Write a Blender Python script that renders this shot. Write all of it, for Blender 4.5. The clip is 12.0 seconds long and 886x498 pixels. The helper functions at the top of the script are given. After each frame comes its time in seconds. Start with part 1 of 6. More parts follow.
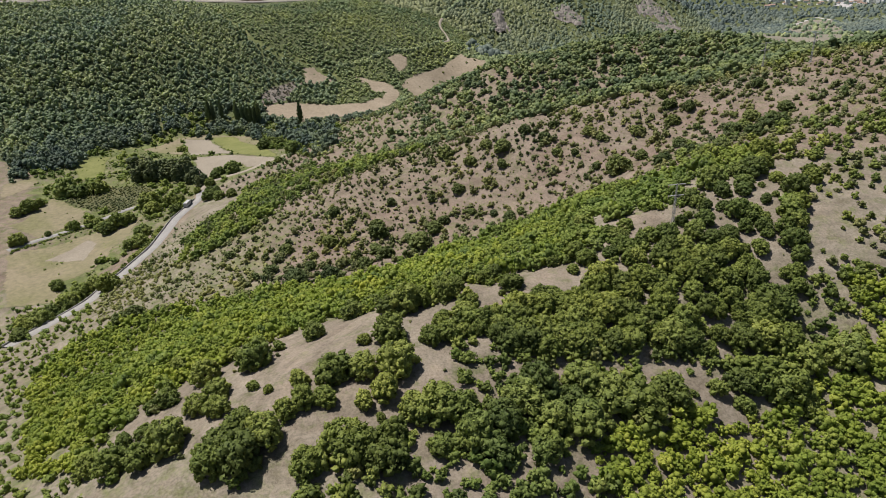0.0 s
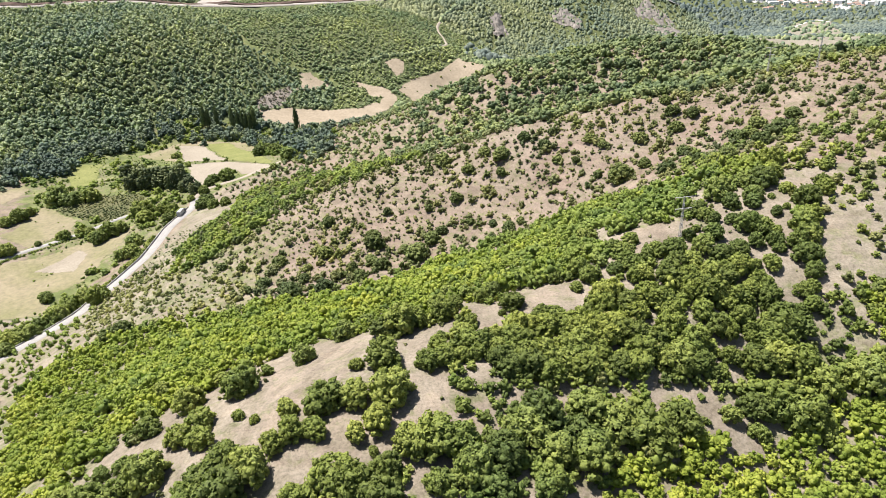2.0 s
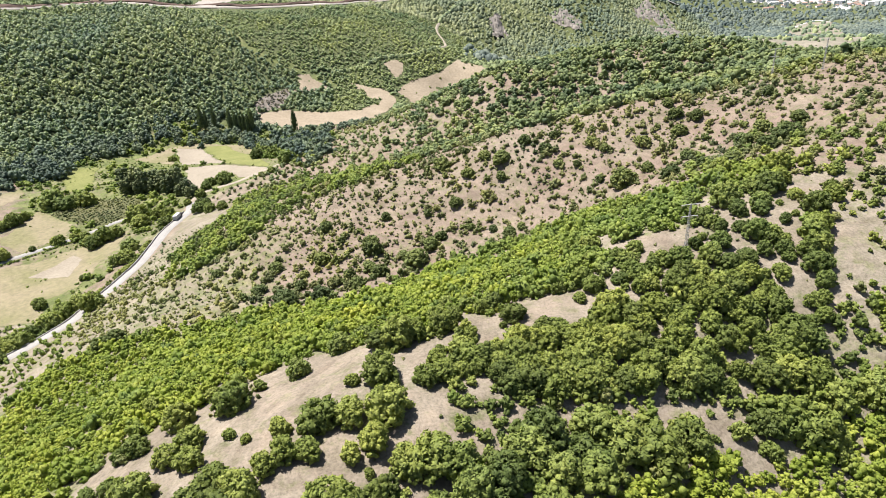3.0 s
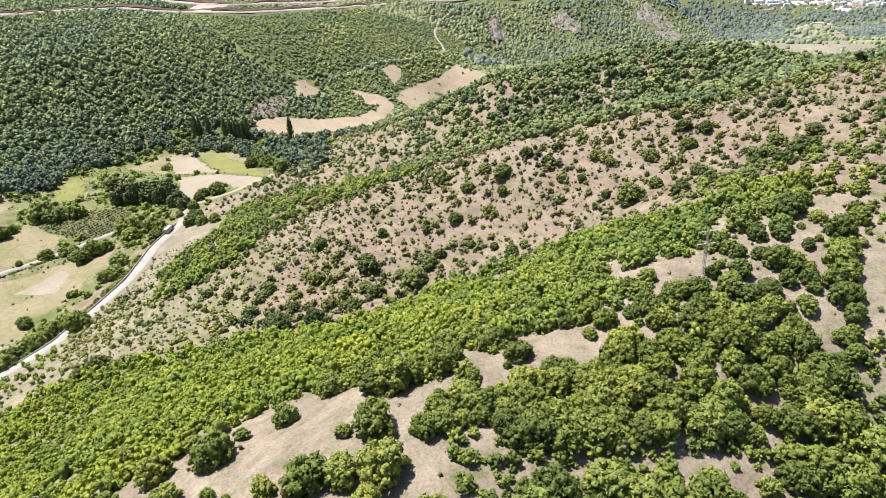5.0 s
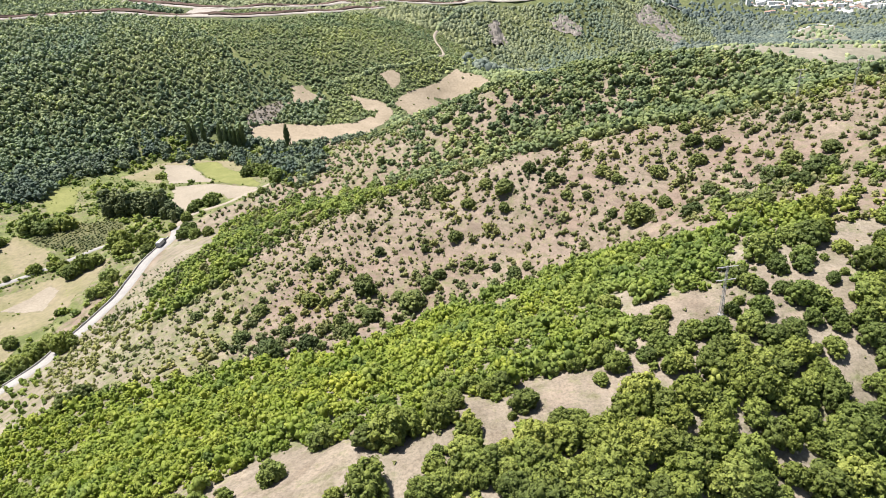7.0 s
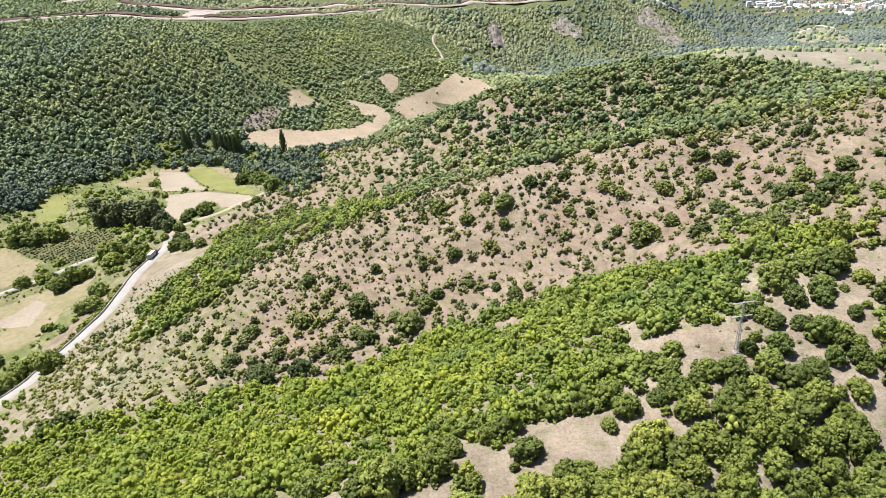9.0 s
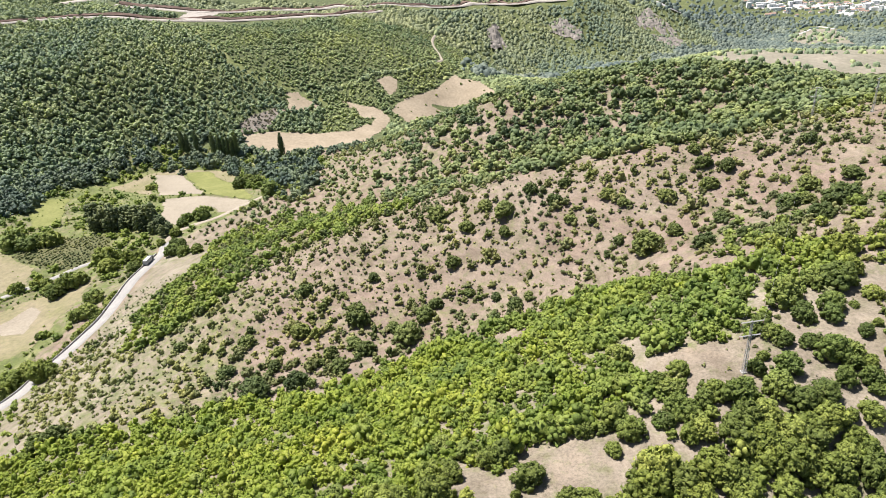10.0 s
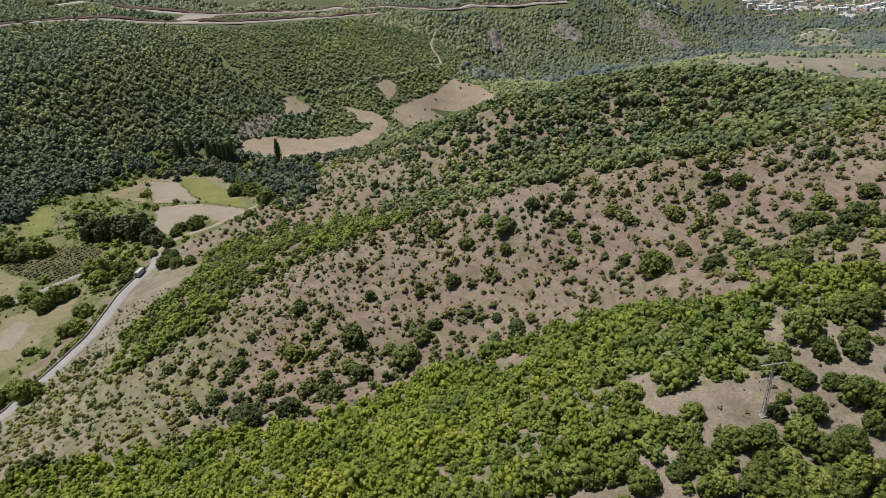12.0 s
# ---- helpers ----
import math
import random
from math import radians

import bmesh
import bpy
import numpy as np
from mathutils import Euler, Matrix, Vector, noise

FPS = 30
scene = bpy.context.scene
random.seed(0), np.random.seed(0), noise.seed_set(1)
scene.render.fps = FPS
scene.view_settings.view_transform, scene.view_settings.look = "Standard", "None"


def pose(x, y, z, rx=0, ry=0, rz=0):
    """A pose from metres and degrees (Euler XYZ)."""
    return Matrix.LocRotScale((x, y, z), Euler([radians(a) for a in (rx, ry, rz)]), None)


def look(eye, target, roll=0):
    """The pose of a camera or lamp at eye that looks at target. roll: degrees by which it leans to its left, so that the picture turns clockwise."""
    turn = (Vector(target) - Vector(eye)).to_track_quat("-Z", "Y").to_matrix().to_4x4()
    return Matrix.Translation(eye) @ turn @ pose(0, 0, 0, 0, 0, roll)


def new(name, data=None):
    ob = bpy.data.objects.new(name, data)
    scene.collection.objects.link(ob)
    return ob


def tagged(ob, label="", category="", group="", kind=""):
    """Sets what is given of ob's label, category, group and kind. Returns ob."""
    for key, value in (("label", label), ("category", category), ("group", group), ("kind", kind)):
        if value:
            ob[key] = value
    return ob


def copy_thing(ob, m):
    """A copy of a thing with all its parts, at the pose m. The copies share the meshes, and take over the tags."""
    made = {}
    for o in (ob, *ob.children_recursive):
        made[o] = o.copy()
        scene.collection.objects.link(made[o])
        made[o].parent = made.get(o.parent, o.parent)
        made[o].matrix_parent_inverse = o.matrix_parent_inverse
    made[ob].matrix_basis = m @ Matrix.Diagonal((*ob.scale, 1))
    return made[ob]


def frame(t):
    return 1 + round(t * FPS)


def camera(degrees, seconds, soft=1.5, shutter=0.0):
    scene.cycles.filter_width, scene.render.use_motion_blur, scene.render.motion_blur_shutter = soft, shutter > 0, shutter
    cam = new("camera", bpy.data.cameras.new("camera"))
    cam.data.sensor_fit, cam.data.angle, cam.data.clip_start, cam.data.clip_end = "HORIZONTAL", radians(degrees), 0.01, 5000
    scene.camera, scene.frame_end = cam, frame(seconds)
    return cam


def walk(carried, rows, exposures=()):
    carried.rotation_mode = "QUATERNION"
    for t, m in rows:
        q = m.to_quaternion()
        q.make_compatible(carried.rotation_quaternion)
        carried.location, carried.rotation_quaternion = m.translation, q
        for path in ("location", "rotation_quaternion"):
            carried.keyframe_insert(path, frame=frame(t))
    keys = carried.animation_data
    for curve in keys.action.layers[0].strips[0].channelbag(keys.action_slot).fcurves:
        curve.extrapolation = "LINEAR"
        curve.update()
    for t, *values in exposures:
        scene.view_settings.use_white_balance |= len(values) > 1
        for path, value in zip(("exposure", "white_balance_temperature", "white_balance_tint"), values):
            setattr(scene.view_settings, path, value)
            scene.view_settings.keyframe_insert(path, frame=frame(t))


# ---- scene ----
cam = camera(68.0, 12.0, soft=0.85)
PATH = [
    (0, pose(0.00, 0.00, 170.00, 63.975, 2.427, -1.184)),
    (0.5, pose(0.19, 1.99, 169.90, 64.036, 2.468, -1.232)),
    (1, pose(0.38, 4.10, 169.82, 64.100, 2.512, -1.278)),
    (1.5, pose(0.58, 6.45, 169.77, 64.166, 2.560, -1.323)),
    (2, pose(0.76, 9.03, 169.70, 64.221, 2.608, -1.363)),
    (2.5, pose(0.93, 11.82, 169.56, 64.256, 2.654, -1.397)),
    (3, pose(1.09, 14.84, 169.43, 64.279, 2.699, -1.429)),
    (3.5, pose(1.23, 18.08, 169.42, 64.304, 2.743, -1.464)),
    (4, pose(1.36, 21.55, 169.62, 64.341, 2.787, -1.505)),
    (4.5, pose(1.48, 25.18, 170.02, 64.386, 2.829, -1.544)),
    (5, pose(1.61, 28.88, 170.58, 64.432, 2.866, -1.572)),
    (5.5, pose(1.76, 32.57, 171.23, 64.470, 2.895, -1.583)),
    (6, pose(1.92, 36.13, 171.93, 64.488, 2.914, -1.587)),
    (6.5, pose(2.08, 39.47, 172.61, 64.479, 2.925, -1.598)),
    (7, pose(2.26, 42.65, 173.27, 64.460, 2.928, -1.614)),
    (7.5, pose(2.47, 45.74, 173.89, 64.447, 2.925, -1.632)),
    (8, pose(2.70, 48.75, 174.48, 64.443, 2.918, -1.650)),
    (8.5, pose(2.93, 51.67, 175.08, 64.444, 2.906, -1.668)),
    (9, pose(3.16, 54.50, 175.70, 64.449, 2.890, -1.685)),
    (9.5, pose(3.36, 57.23, 176.36, 64.453, 2.870, -1.702)),
    (10, pose(3.54, 59.92, 177.03, 64.456, 2.850, -1.717)),
    (10.5, pose(3.71, 62.66, 177.68, 64.456, 2.831, -1.730)),
    (11, pose(3.86, 65.49, 178.29, 64.452, 2.818, -1.743)),
    (11.5, pose(4.02, 68.40, 178.87, 64.444, 2.808, -1.754)),
    (12, pose(4.17, 71.36, 179.43, 64.435, 2.800, -1.765)),
]
walk(cam, PATH, exposures=[(0, 0.52), (0.4, 1.14), (0.9, 1.41), (1.5, 1.44), (6.0, 1.41), (10.9, 1.35), (11.5, 1.03), (12, 0.33)])

# ---- world and sun ----
SUN_FROM = Vector((-0.38, 0.19, 1.0)).normalized()
world = bpy.data.worlds.new("sky")
scene.world = world
world.use_nodes = True
wn = world.node_tree
wn.nodes.clear()
sky = wn.nodes.new("ShaderNodeTexSky")
sky.sky_type, sky.sun_disc = "NISHITA", False
sky.sun_elevation = math.asin(SUN_FROM.z)
sky.sun_rotation = math.atan2(SUN_FROM.x, SUN_FROM.y)
sky.dust_density = 1.5
back = wn.nodes.new("ShaderNodeBackground")
back.inputs["Strength"].default_value = 0.055
wout = wn.nodes.new("ShaderNodeOutputWorld")
wn.links.new(sky.outputs[0], back.inputs[0])
wn.links.new(back.outputs[0], wout.inputs[0])
sun_data = bpy.data.lights.new("sun", "SUN")
sun_data.energy, sun_data.angle, sun_data.color = 5.0, radians(0.53), (1.0, 0.955, 0.92)
sun = new("sun", sun_data)
sun.matrix_world = look(SUN_FROM * 400, (0, 0, 0))


# ---- the lie of the land: crests, gullies and flats as lines of spot heights (x, y, z) ----
SPUR_CREST = [(240, 215, 104), (138, 226, 99), (95, 182, 94), (66, 169, 90), (40, 160, 86), (20, 151, 84), (-8, 144, 82), (-32, 134, 81), (-55, 116, 76), (-80, 85, 66)]
SPUR_NORTH = [(110, 222, 94), (61, 203, 85), (27, 201, 72), (4, 189, 70), (-22, 180, 69), (-45, 197, 57), (-80, 185, 52), (-105, 160, 49), (-124, 208, 31)]
SPUR_SOUTH = [(25, 116, 77), (42, 110, 71), (66, 117, 68), (90, 118, 65), (80, 140, 77), (60, 130, 75), (-23, 116, 82), (0, 85, 73), (60, 60, 57), (140, 120, 70)]
GULLY = [(140, 265, 94), (105, 258, 86), (60, 250, 68), (20, 254, 51), (-12, 260, 42), (-45, 258, 39), (-85, 250, 36), (-125, 248, 30), (-160, 262, 17)]
HILL_FRONT = [(112, 290, 85), (60, 292, 68), (20, 290, 52), (-8, 285, 45), (-46, 297, 44), (-90, 296, 38), (-128, 300, 26)]
HILL_CREST = [(250, 285, 116), (170, 305, 107), (143, 315, 100), (128, 324, 94), (101, 324, 93), (84, 334, 87), (62, 344, 80), (36, 343, 76), (12, 360, 63), (-5, 360, 59), (-60, 362, 46), (-100, 366, 33), (-140, 376, 18)]
SADDLE = [(190, 390, 90), (150, 405, 79), (105, 420, 66), (65, 405, 61), (30, 418, 52), (-15, 415, 43), (-70, 412, 30)]
BACK_CREST = [(240, 408, 93), (229, 450, 89), (204, 480, 91), (183, 490, 92), (170, 520, 87), (150, 560, 77), (125, 580, 71), (79, 528, 75), (48, 500, 76), (27, 488, 64), (-26, 488, 40), (-60, 472, 27), (-105, 480, 15)]
BACK_SLOPE = [(260, 520, 62), (230, 620, 35), (150, 660, 28), (60, 640, 24), (20, 600, 36), (-40, 600, 22), (-80, 550, 17), (100, 720, 5)]
VALLEY = [(-194, 300, 0), (-176, 346, 6), (-183, 437, 4), (-213, 379, -1), (-286, 476, 4), (-217, 498, 6), (-220, 560, 0), (-150, 600, 0), (-280, 620, -2), (-100, 690, 0), (-330, 350, 5), (-300, 200, 4), (-200, 650, -4), (-30, 740, -4), (30, 800, -8)]
FAR_SLOPE = [(-352, 692, 55), (-400, 738, 84), (-299, 747, 64), (-225, 795, 59), (-253, 733, 38), (-167, 723, 13), (-131, 838, 47), (-91, 805, 23), (-137, 764, 18), (-75, 749, 5), (-53, 859, 46), (11, 995, 49), (20, 905, 35), (-53, 820, 30), (31, 850, 20), (73, 800, 13), (-10, 790, 4)]
CUT_LINE = [(-282, 935, 92), (-474, 860, 110), (-413, 890, 107), (-345, 915, 100), (-184, 985, 84), (-78, 1060, 79)]
CUT_LINE_UPPER = [(-446, 1010, 118), (-290, 965, 98), (-183, 1070, 89), (-58, 1130, 79), (74, 1180, 69), (289, 1330, 57), (-441, 1090, 122), (-148, 1330, 84), (177, 1500, 69)]
FAR_HILL = [(103, 1050, 14), (108, 1095, 31), (194, 1187, 21), (210, 1283, 56), (286, 1215, 14), (303, 1295, 42), (424, 1343, -12), (447, 1423, 20), (489, 1406, -2), (506, 1470, 23), (560, 1420, -27), (500, 1650, 25), (400, 1520, 48), (149, 960, -10), (291, 1060, -14)]
FAR_FOOT = [(115, 996, -10), (209, 1068, -18), (320, 1154, -28), (445, 1241, -38), (541, 1323, -46), (616, 1562, -50), (666, 1762, -54)]
DISTANCE = [(385, 900, 27), (480, 920, 20), (592, 930, 14), (405, 800, 22), (752, 1450, -58), (835, 1500, -60), (920, 1950, -63), (1286, 2150, -74), (1101, 1700, -69), (872, 2000, -42), (-900, 600, 170), (-700, 1100, 160), (-600, 2000, 200), (200, 2500, 60), (1700, 1400, -30), (1000, 700, 0), (330, 390, 90), (400, 150, 95), (300, 0, 60), (-250, 0, 15), (0, -200, 60), (350, 700, 15)]
LANDFORMS = SPUR_CREST + SPUR_NORTH + SPUR_SOUTH + GULLY + HILL_FRONT + HILL_CREST + SADDLE + BACK_CREST + BACK_SLOPE + VALLEY + FAR_SLOPE + CUT_LINE + CUT_LINE_UPPER + FAR_HILL + FAR_FOOT + DISTANCE


def thin_plate(spots, stiff):
    """Weights of the smooth surface that passes near all the spot heights."""
    s = np.array(spots, float)
    n = len(s)
    d = np.linalg.norm(s[:, None, :2] - s[None, :, :2], axis=2)
    a = np.zeros((n + 3, n + 3))
    a[:n, :n] = d ** 2 * np.log(d + 1e-9) + stiff * np.eye(n)
    a[:n, n:] = np.c_[np.ones(n), s[:, :2]]
    a[n:, :n] = a[:n, n:].T
    return s[:, :2], np.linalg.solve(a, np.r_[s[:, 2], 0, 0, 0])


LAND = thin_plate(LANDFORMS, 60.0)


def rough(x, y, size, seed):
    """Smooth value noise in -1..1 with lumps about size metres across."""
    gx, gy = x / size, y / size
    ix, iy = np.floor(gx).astype(np.int64), np.floor(gy).astype(np.int64)
    fx, fy = gx - ix, gy - iy
    fx, fy = fx * fx * (3 - 2 * fx), fy * fy * (3 - 2 * fy)

    def lattice(i, j):
        h = (i * 374761393 + j * 668265263 + seed * 974711) & 0x7FFFFFFF
        h = ((h ^ (h >> 13)) * 1274126177) & 0x7FFFFFFF
        return ((h ^ (h >> 16)) & 0xFFFF) / 32767.5 - 1.0

    a = lattice(ix, iy) * (1 - fx) + lattice(ix + 1, iy) * fx
    b = lattice(ix, iy + 1) * (1 - fx) + lattice(ix + 1, iy + 1) * fx
    return a * (1 - fy) + b * fy


def height(x, y):
    """Height of the ground at places x, y (arrays)."""
    x, y = np.atleast_1d(np.asarray(x, float)), np.atleast_1d(np.asarray(y, float))
    s, w = LAND
    n = len(s)
    out = np.empty(len(x))
    for i in range(0, len(x), 20000):
        cx, cy = np.clip(x[i:i + 20000], -1400, 1700), np.clip(y[i:i + 20000], -400, 2600)
        d = np.hypot(cx[:, None] - s[None, :, 0], cy[:, None] - s[None, :, 1])
        out[i:i + 20000] = (d ** 2 * np.log(d + 1e-9)) @ w[:n] + w[n] + cx * w[n + 1] + cy * w[n + 2]
    hilly = np.clip((out - 8) / 25, 0.08, 1)
    far = np.clip((y - 960) / 150, 0, 1) * np.clip((out + 25) / 40, 0, 1)
    out = out + far * (7.0 * rough(x - 0.25 * y, 0.35 * y, 55, 4) + 3.0 * rough(x, y, 32, 6))
    return out + hilly * (1.6 * rough(x, y, 38, 1) + 0.7 * rough(x, y, 15, 2) + 0.2 * rough(x, y, 5, 3))


def inside(poly, x, y):
    """Which of the places x, y lie in a polygon."""
    p = np.array(poly, float)
    q = np.roll(p, -1, axis=0)
    hit = np.zeros(len(x), bool)
    for (ax, ay), (bx, by) in zip(p, q):
        if ay != by:
            hit ^= ((ay > y) != (by > y)) & (x < (bx - ax) * (y - ay) / (by - ay) + ax)
    return hit

# ---- zones on the ground, as outlines (x, y) ----
SHRUB_SLOPE = [(-165, 215), (-150, 238), (-122, 233), (-88, 233), (-49, 238), (-28, 243), (-1, 258), (21, 261), (36, 259), (52, 255), (60, 252), (67, 241), (75, 228), (84, 222), (93, 222), (103, 225), (107, 218), (115, 218), (112, 208), (95, 200), (75, 181), (56, 179), (45, 173), (22, 159), (6, 156), (-3, 145), (-19, 149), (-36, 152), (-51, 141), (-62, 134), (-74, 128), (-81, 114), (-81, 107), (-100, 116)]
CREST_OPEN = [(1, 146), (-18, 150), (-36, 154), (-48, 138), (-60, 136), (-65, 127), (-72, 118), (-75, 110), (-75, 107), (-25, 96), (-27, 105), (-10, 104), (7, 102), (6, 110), (1, 118), (2, 137)]
CLEARING_MIDDLE = [(3, 156), (4, 165), (9, 157), (15, 155), (17, 164), (21, 165), (29, 164), (37, 159), (41, 159), (52, 157), (58, 165), (60, 163), (57, 157), (50, 154), (45, 156), (39, 155), (36, 150), (32, 149), (25, 149), (18, 148), (14, 145), (9, 141), (7, 145)]
CLEARING_PYLON = [(41, 200), (45, 198), (49, 201), (53, 198), (53, 189), (60, 187), (67, 186), (72, 186), (74, 182), (77, 179), (73, 172), (68, 171), (63, 171), (60, 170), (56, 171), (55, 176), (53, 178), (48, 176), (47, 180), (49, 185), (45, 189)]
CLEARING_PATH = [(58, 166), (61, 164), (59, 158), (56, 157), (51, 156), (43, 157), (42, 163), (44, 166), (49, 170), (50, 169), (45, 165), (44, 161), (46, 159), (51, 158), (56, 160)]
CLEARING_SADDLE = [(82, 206), (90, 204), (86, 196), (80, 197)]
CLEARING_LANE = [(84, 189), (87, 187), (84, 179), (88, 177), (86, 172), (78, 171), (72, 164), (73, 169), (78, 174)]
CLEARING_RISE = [(92, 187), (104, 189), (95, 175), (91, 178)]
CLEARING_BANK = [(84, 168), (93, 171), (86, 158), (80, 159), (77, 156), (75, 158)]
CLEARING_KNOLL = [(20, 254), (32, 247), (31, 236), (22, 241)]
CLEARING_STEP = [(75, 159), (79, 158), (82, 154), (80, 148), (76, 150), (74, 154)]
CLEARING_CUT = [(72, 144), (76, 145), (73, 136), (67, 130), (68, 135)]
CLEARING_TRACK = [(84, 189), (85, 183), (82, 176), (86, 173), (83, 170), (77, 171), (81, 181)]
CLEARING_HOLLOW = [(67, 140), (74, 144), (73, 139), (70, 135), (64, 130), (59, 129), (64, 134), (63, 137)]
CLEARING_GAP = [(61, 151), (65, 144), (63, 142), (60, 144)]
CLEARING_BOWL = [(56, 124), (66, 126), (68, 123), (74, 123), (74, 120), (69, 118), (66, 114), (58, 113), (57, 118)]
CLEARING_SLOT = [(72, 144), (74, 142), (72, 137), (68, 131), (65, 132), (68, 137), (67, 141)]
CLEARING_NOOK = [(49, 145), (55, 146), (53, 143), (48, 142)]
CLEARING_EAST = [(89, 187), (102, 195), (114, 202), (125, 203), (111, 181), (107, 190), (95, 166), (97, 155), (90, 142), (88, 154), (80, 156), (73, 155), (83, 165), (86, 169), (85, 173)]
CREST_LINE = [(37, 338), (65, 343), (88, 330), (106, 324), (134, 330), (157, 318), (170, 306)]
ROAD_BANK = [(-168, 432), (-155, 434), (-131, 419), (-130, 392), (-132, 377), (-138, 364), (-144, 345), (-150, 331), (-163, 324), (-167, 341), (-165, 369), (-165, 400)]
UPPER_OPEN = [(81, 196), (95, 201), (94, 190), (87, 187), (80, 185)]
UPPER_OPEN_B = [(87, 176), (104, 187), (101, 177), (111, 178), (106, 168), (92, 164), (85, 160), (84, 165)]
UPPER_OPEN_C = [(93, 161), (100, 158), (92, 142), (89, 146)]
TOWN_TRACK = [(983, 1683), (981, 1749), (908, 1679), (824, 1584), (785, 1521), (755, 1458), (739, 1411)]
TOWN_YARD = [(1141, 1951), (1228, 2046), (1193, 1954), (1121, 1843), (1079, 1793), (1147, 1908)]
TOWN_GROUND = [(940, 2036), (1141, 2134), (1282, 2137), (1398, 2138), (1312, 2004), (1193, 2043), (1017, 2022), (932, 1999)]
SHRUB_CORNER = [(26, 103), (31, 106), (40, 111), (59, 117), (67, 119), (80, 121), (89, 128), (103, 133), (110, 128), (89, 100), (40, 84)]
HILL_BARE = [(-171, 276), (-178, 311), (-155, 346), (-167, 430), (-138, 423), (-100, 338), (-86, 359), (-55, 364), (-5, 363), (12, 364), (37, 344), (62, 344), (83, 333), (102, 322), (128, 323), (145, 317), (162, 310), (171, 304), (158, 282), (142, 280), (124, 274), (100, 268), (80, 265), (66, 267), (51, 267), (36, 261), (21, 263), (-1, 260), (-28, 245), (-49, 240), (-88, 235), (-122, 235), (-146, 240)]
FLANK_GREEN = [(-159, 405), (-139, 434), (-95, 462), (-18, 407), (-6, 359), (-41, 344), (-72, 336), (-92, 312), (-116, 289), (-144, 299), (-145, 343)]
FIELD_PALE = [(-248, 628), (-224, 630), (-178, 552), (-217, 560)]
FIELD_PALE_LOW = [(-210, 546), (-175, 544), (-133, 515), (-134, 494), (-152, 495), (-161, 510), (-171, 492), (-178, 479), (-188, 489)]
FIELD_GREEN = [(-223, 633), (-200, 633), (-172, 587), (-133, 526), (-135, 518), (-176, 551)]
FIELD_LEFT = [(-273, 372), (-246, 387), (-214, 411), (-205, 419), (-202, 392), (-203, 377), (-208, 345), (-224, 334), (-209, 312), (-239, 312)]
FIELD_LEFT_PALE = [(-246, 364), (-228, 388), (-219, 383), (-219, 361), (-229, 360)]
FIELD_EDGE = [(-285, 419), (-285, 436), (-286, 458), (-253, 434), (-245, 416), (-255, 407), (-264, 395), (-294, 411)]
FIELD_WEST = [(-332, 478), (-321, 499), (-311, 488), (-316, 464), (-320, 456)]
ORCHARD = [(-274, 450), (-259, 475), (-219, 473), (-210, 447), (-227, 428), (-260, 440)]
MEADOW = [(-306, 532), (-306, 558), (-291, 564), (-268, 501), (-284, 492)]
MEADOW_FAR = [(-274, 597), (-254, 631), (-227, 641), (-183, 631), (-153, 574), (-172, 587), (-200, 633), (-225, 631), (-249, 627), (-228, 570), (-249, 584)]
TERRACE = [(-184, 701), (-152, 711), (-110, 712), (-80, 720), (-62, 744), (-56, 757), (-73, 753), (-77, 771), (-98, 790), (-85, 787), (-51, 774), (-41, 760), (-45, 737), (-65, 684), (-99, 668), (-138, 659), (-175, 675)]
TERRACE_UPPER = [(-155, 786), (-143, 791), (-116, 773), (-134, 759), (-154, 750), (-147, 766)]
TERRACE_NOTCH = [(-56, 821), (-42, 831), (-32, 827), (-35, 811), (-42, 800), (-49, 810)]
TERRACE_ROCK = [(-186, 702), (-190, 717), (-179, 735), (-161, 754), (-153, 744), (-164, 711)]
FAR_BARE = [(-39, 774), (-34, 790), (-9, 816), (24, 850), (32, 863), (64, 848), (78, 808), (72, 792), (47, 804), (8, 785), (-22, 757)]
FIELD_EAST = [(350, 870), (359, 900), (395, 915), (480, 925), (600, 935), (620, 900), (560, 840), (485, 745), (452, 754), (438, 782), (403, 810), (376, 840)]
FIELD_RIVER = [(736, 1422), (830, 1600), (918, 1720), (995, 1700), (885, 1492), (817, 1333), (760, 1369)]
VALLEY_FLOOR = [(-208, 295), (-205, 313), (-178, 395), (-176, 446), (-125, 500), (-111, 537), (-79, 573), (-117, 690), (-257, 674), (-295, 629), (-324, 584), (-340, 531)]
RIVER_BELT = [(-342, 503), (-328, 524), (-315, 561), (-296, 595), (-260, 639), (-225, 629), (-179, 621), (-132, 556), (-99, 482), (-82, 503), (-81, 549), (-115, 634), (-183, 664), (-264, 655), (-307, 624), (-336, 578), (-357, 529)]
RIVER_WEDGE = [(-324, 468), (-321, 510), (-303, 527), (-304, 558), (-318, 567), (-350, 516)]
SWATH = [(-319, 937), (-278, 890), (-235, 837), (-202, 806), (-171, 796), (-135, 791), (-112, 780)]
ROAD = [(-170, 435), (-172, 414), (-173, 397), (-171, 377), (-170, 354), (-173, 340), (-177, 327), (-182, 313), (-185, 300), (-191, 287), (-196, 276), (-201, 266), (-204, 258)]
ROAD_NORTH = [(-174, 452), (-173, 465), (-164, 476), (-149, 485), (-137, 500), (-124, 517)]
LANE = [(-275, 378), (-265, 390), (-255, 399), (-242, 411), (-230, 423), (-222, 432), (-214, 437)]
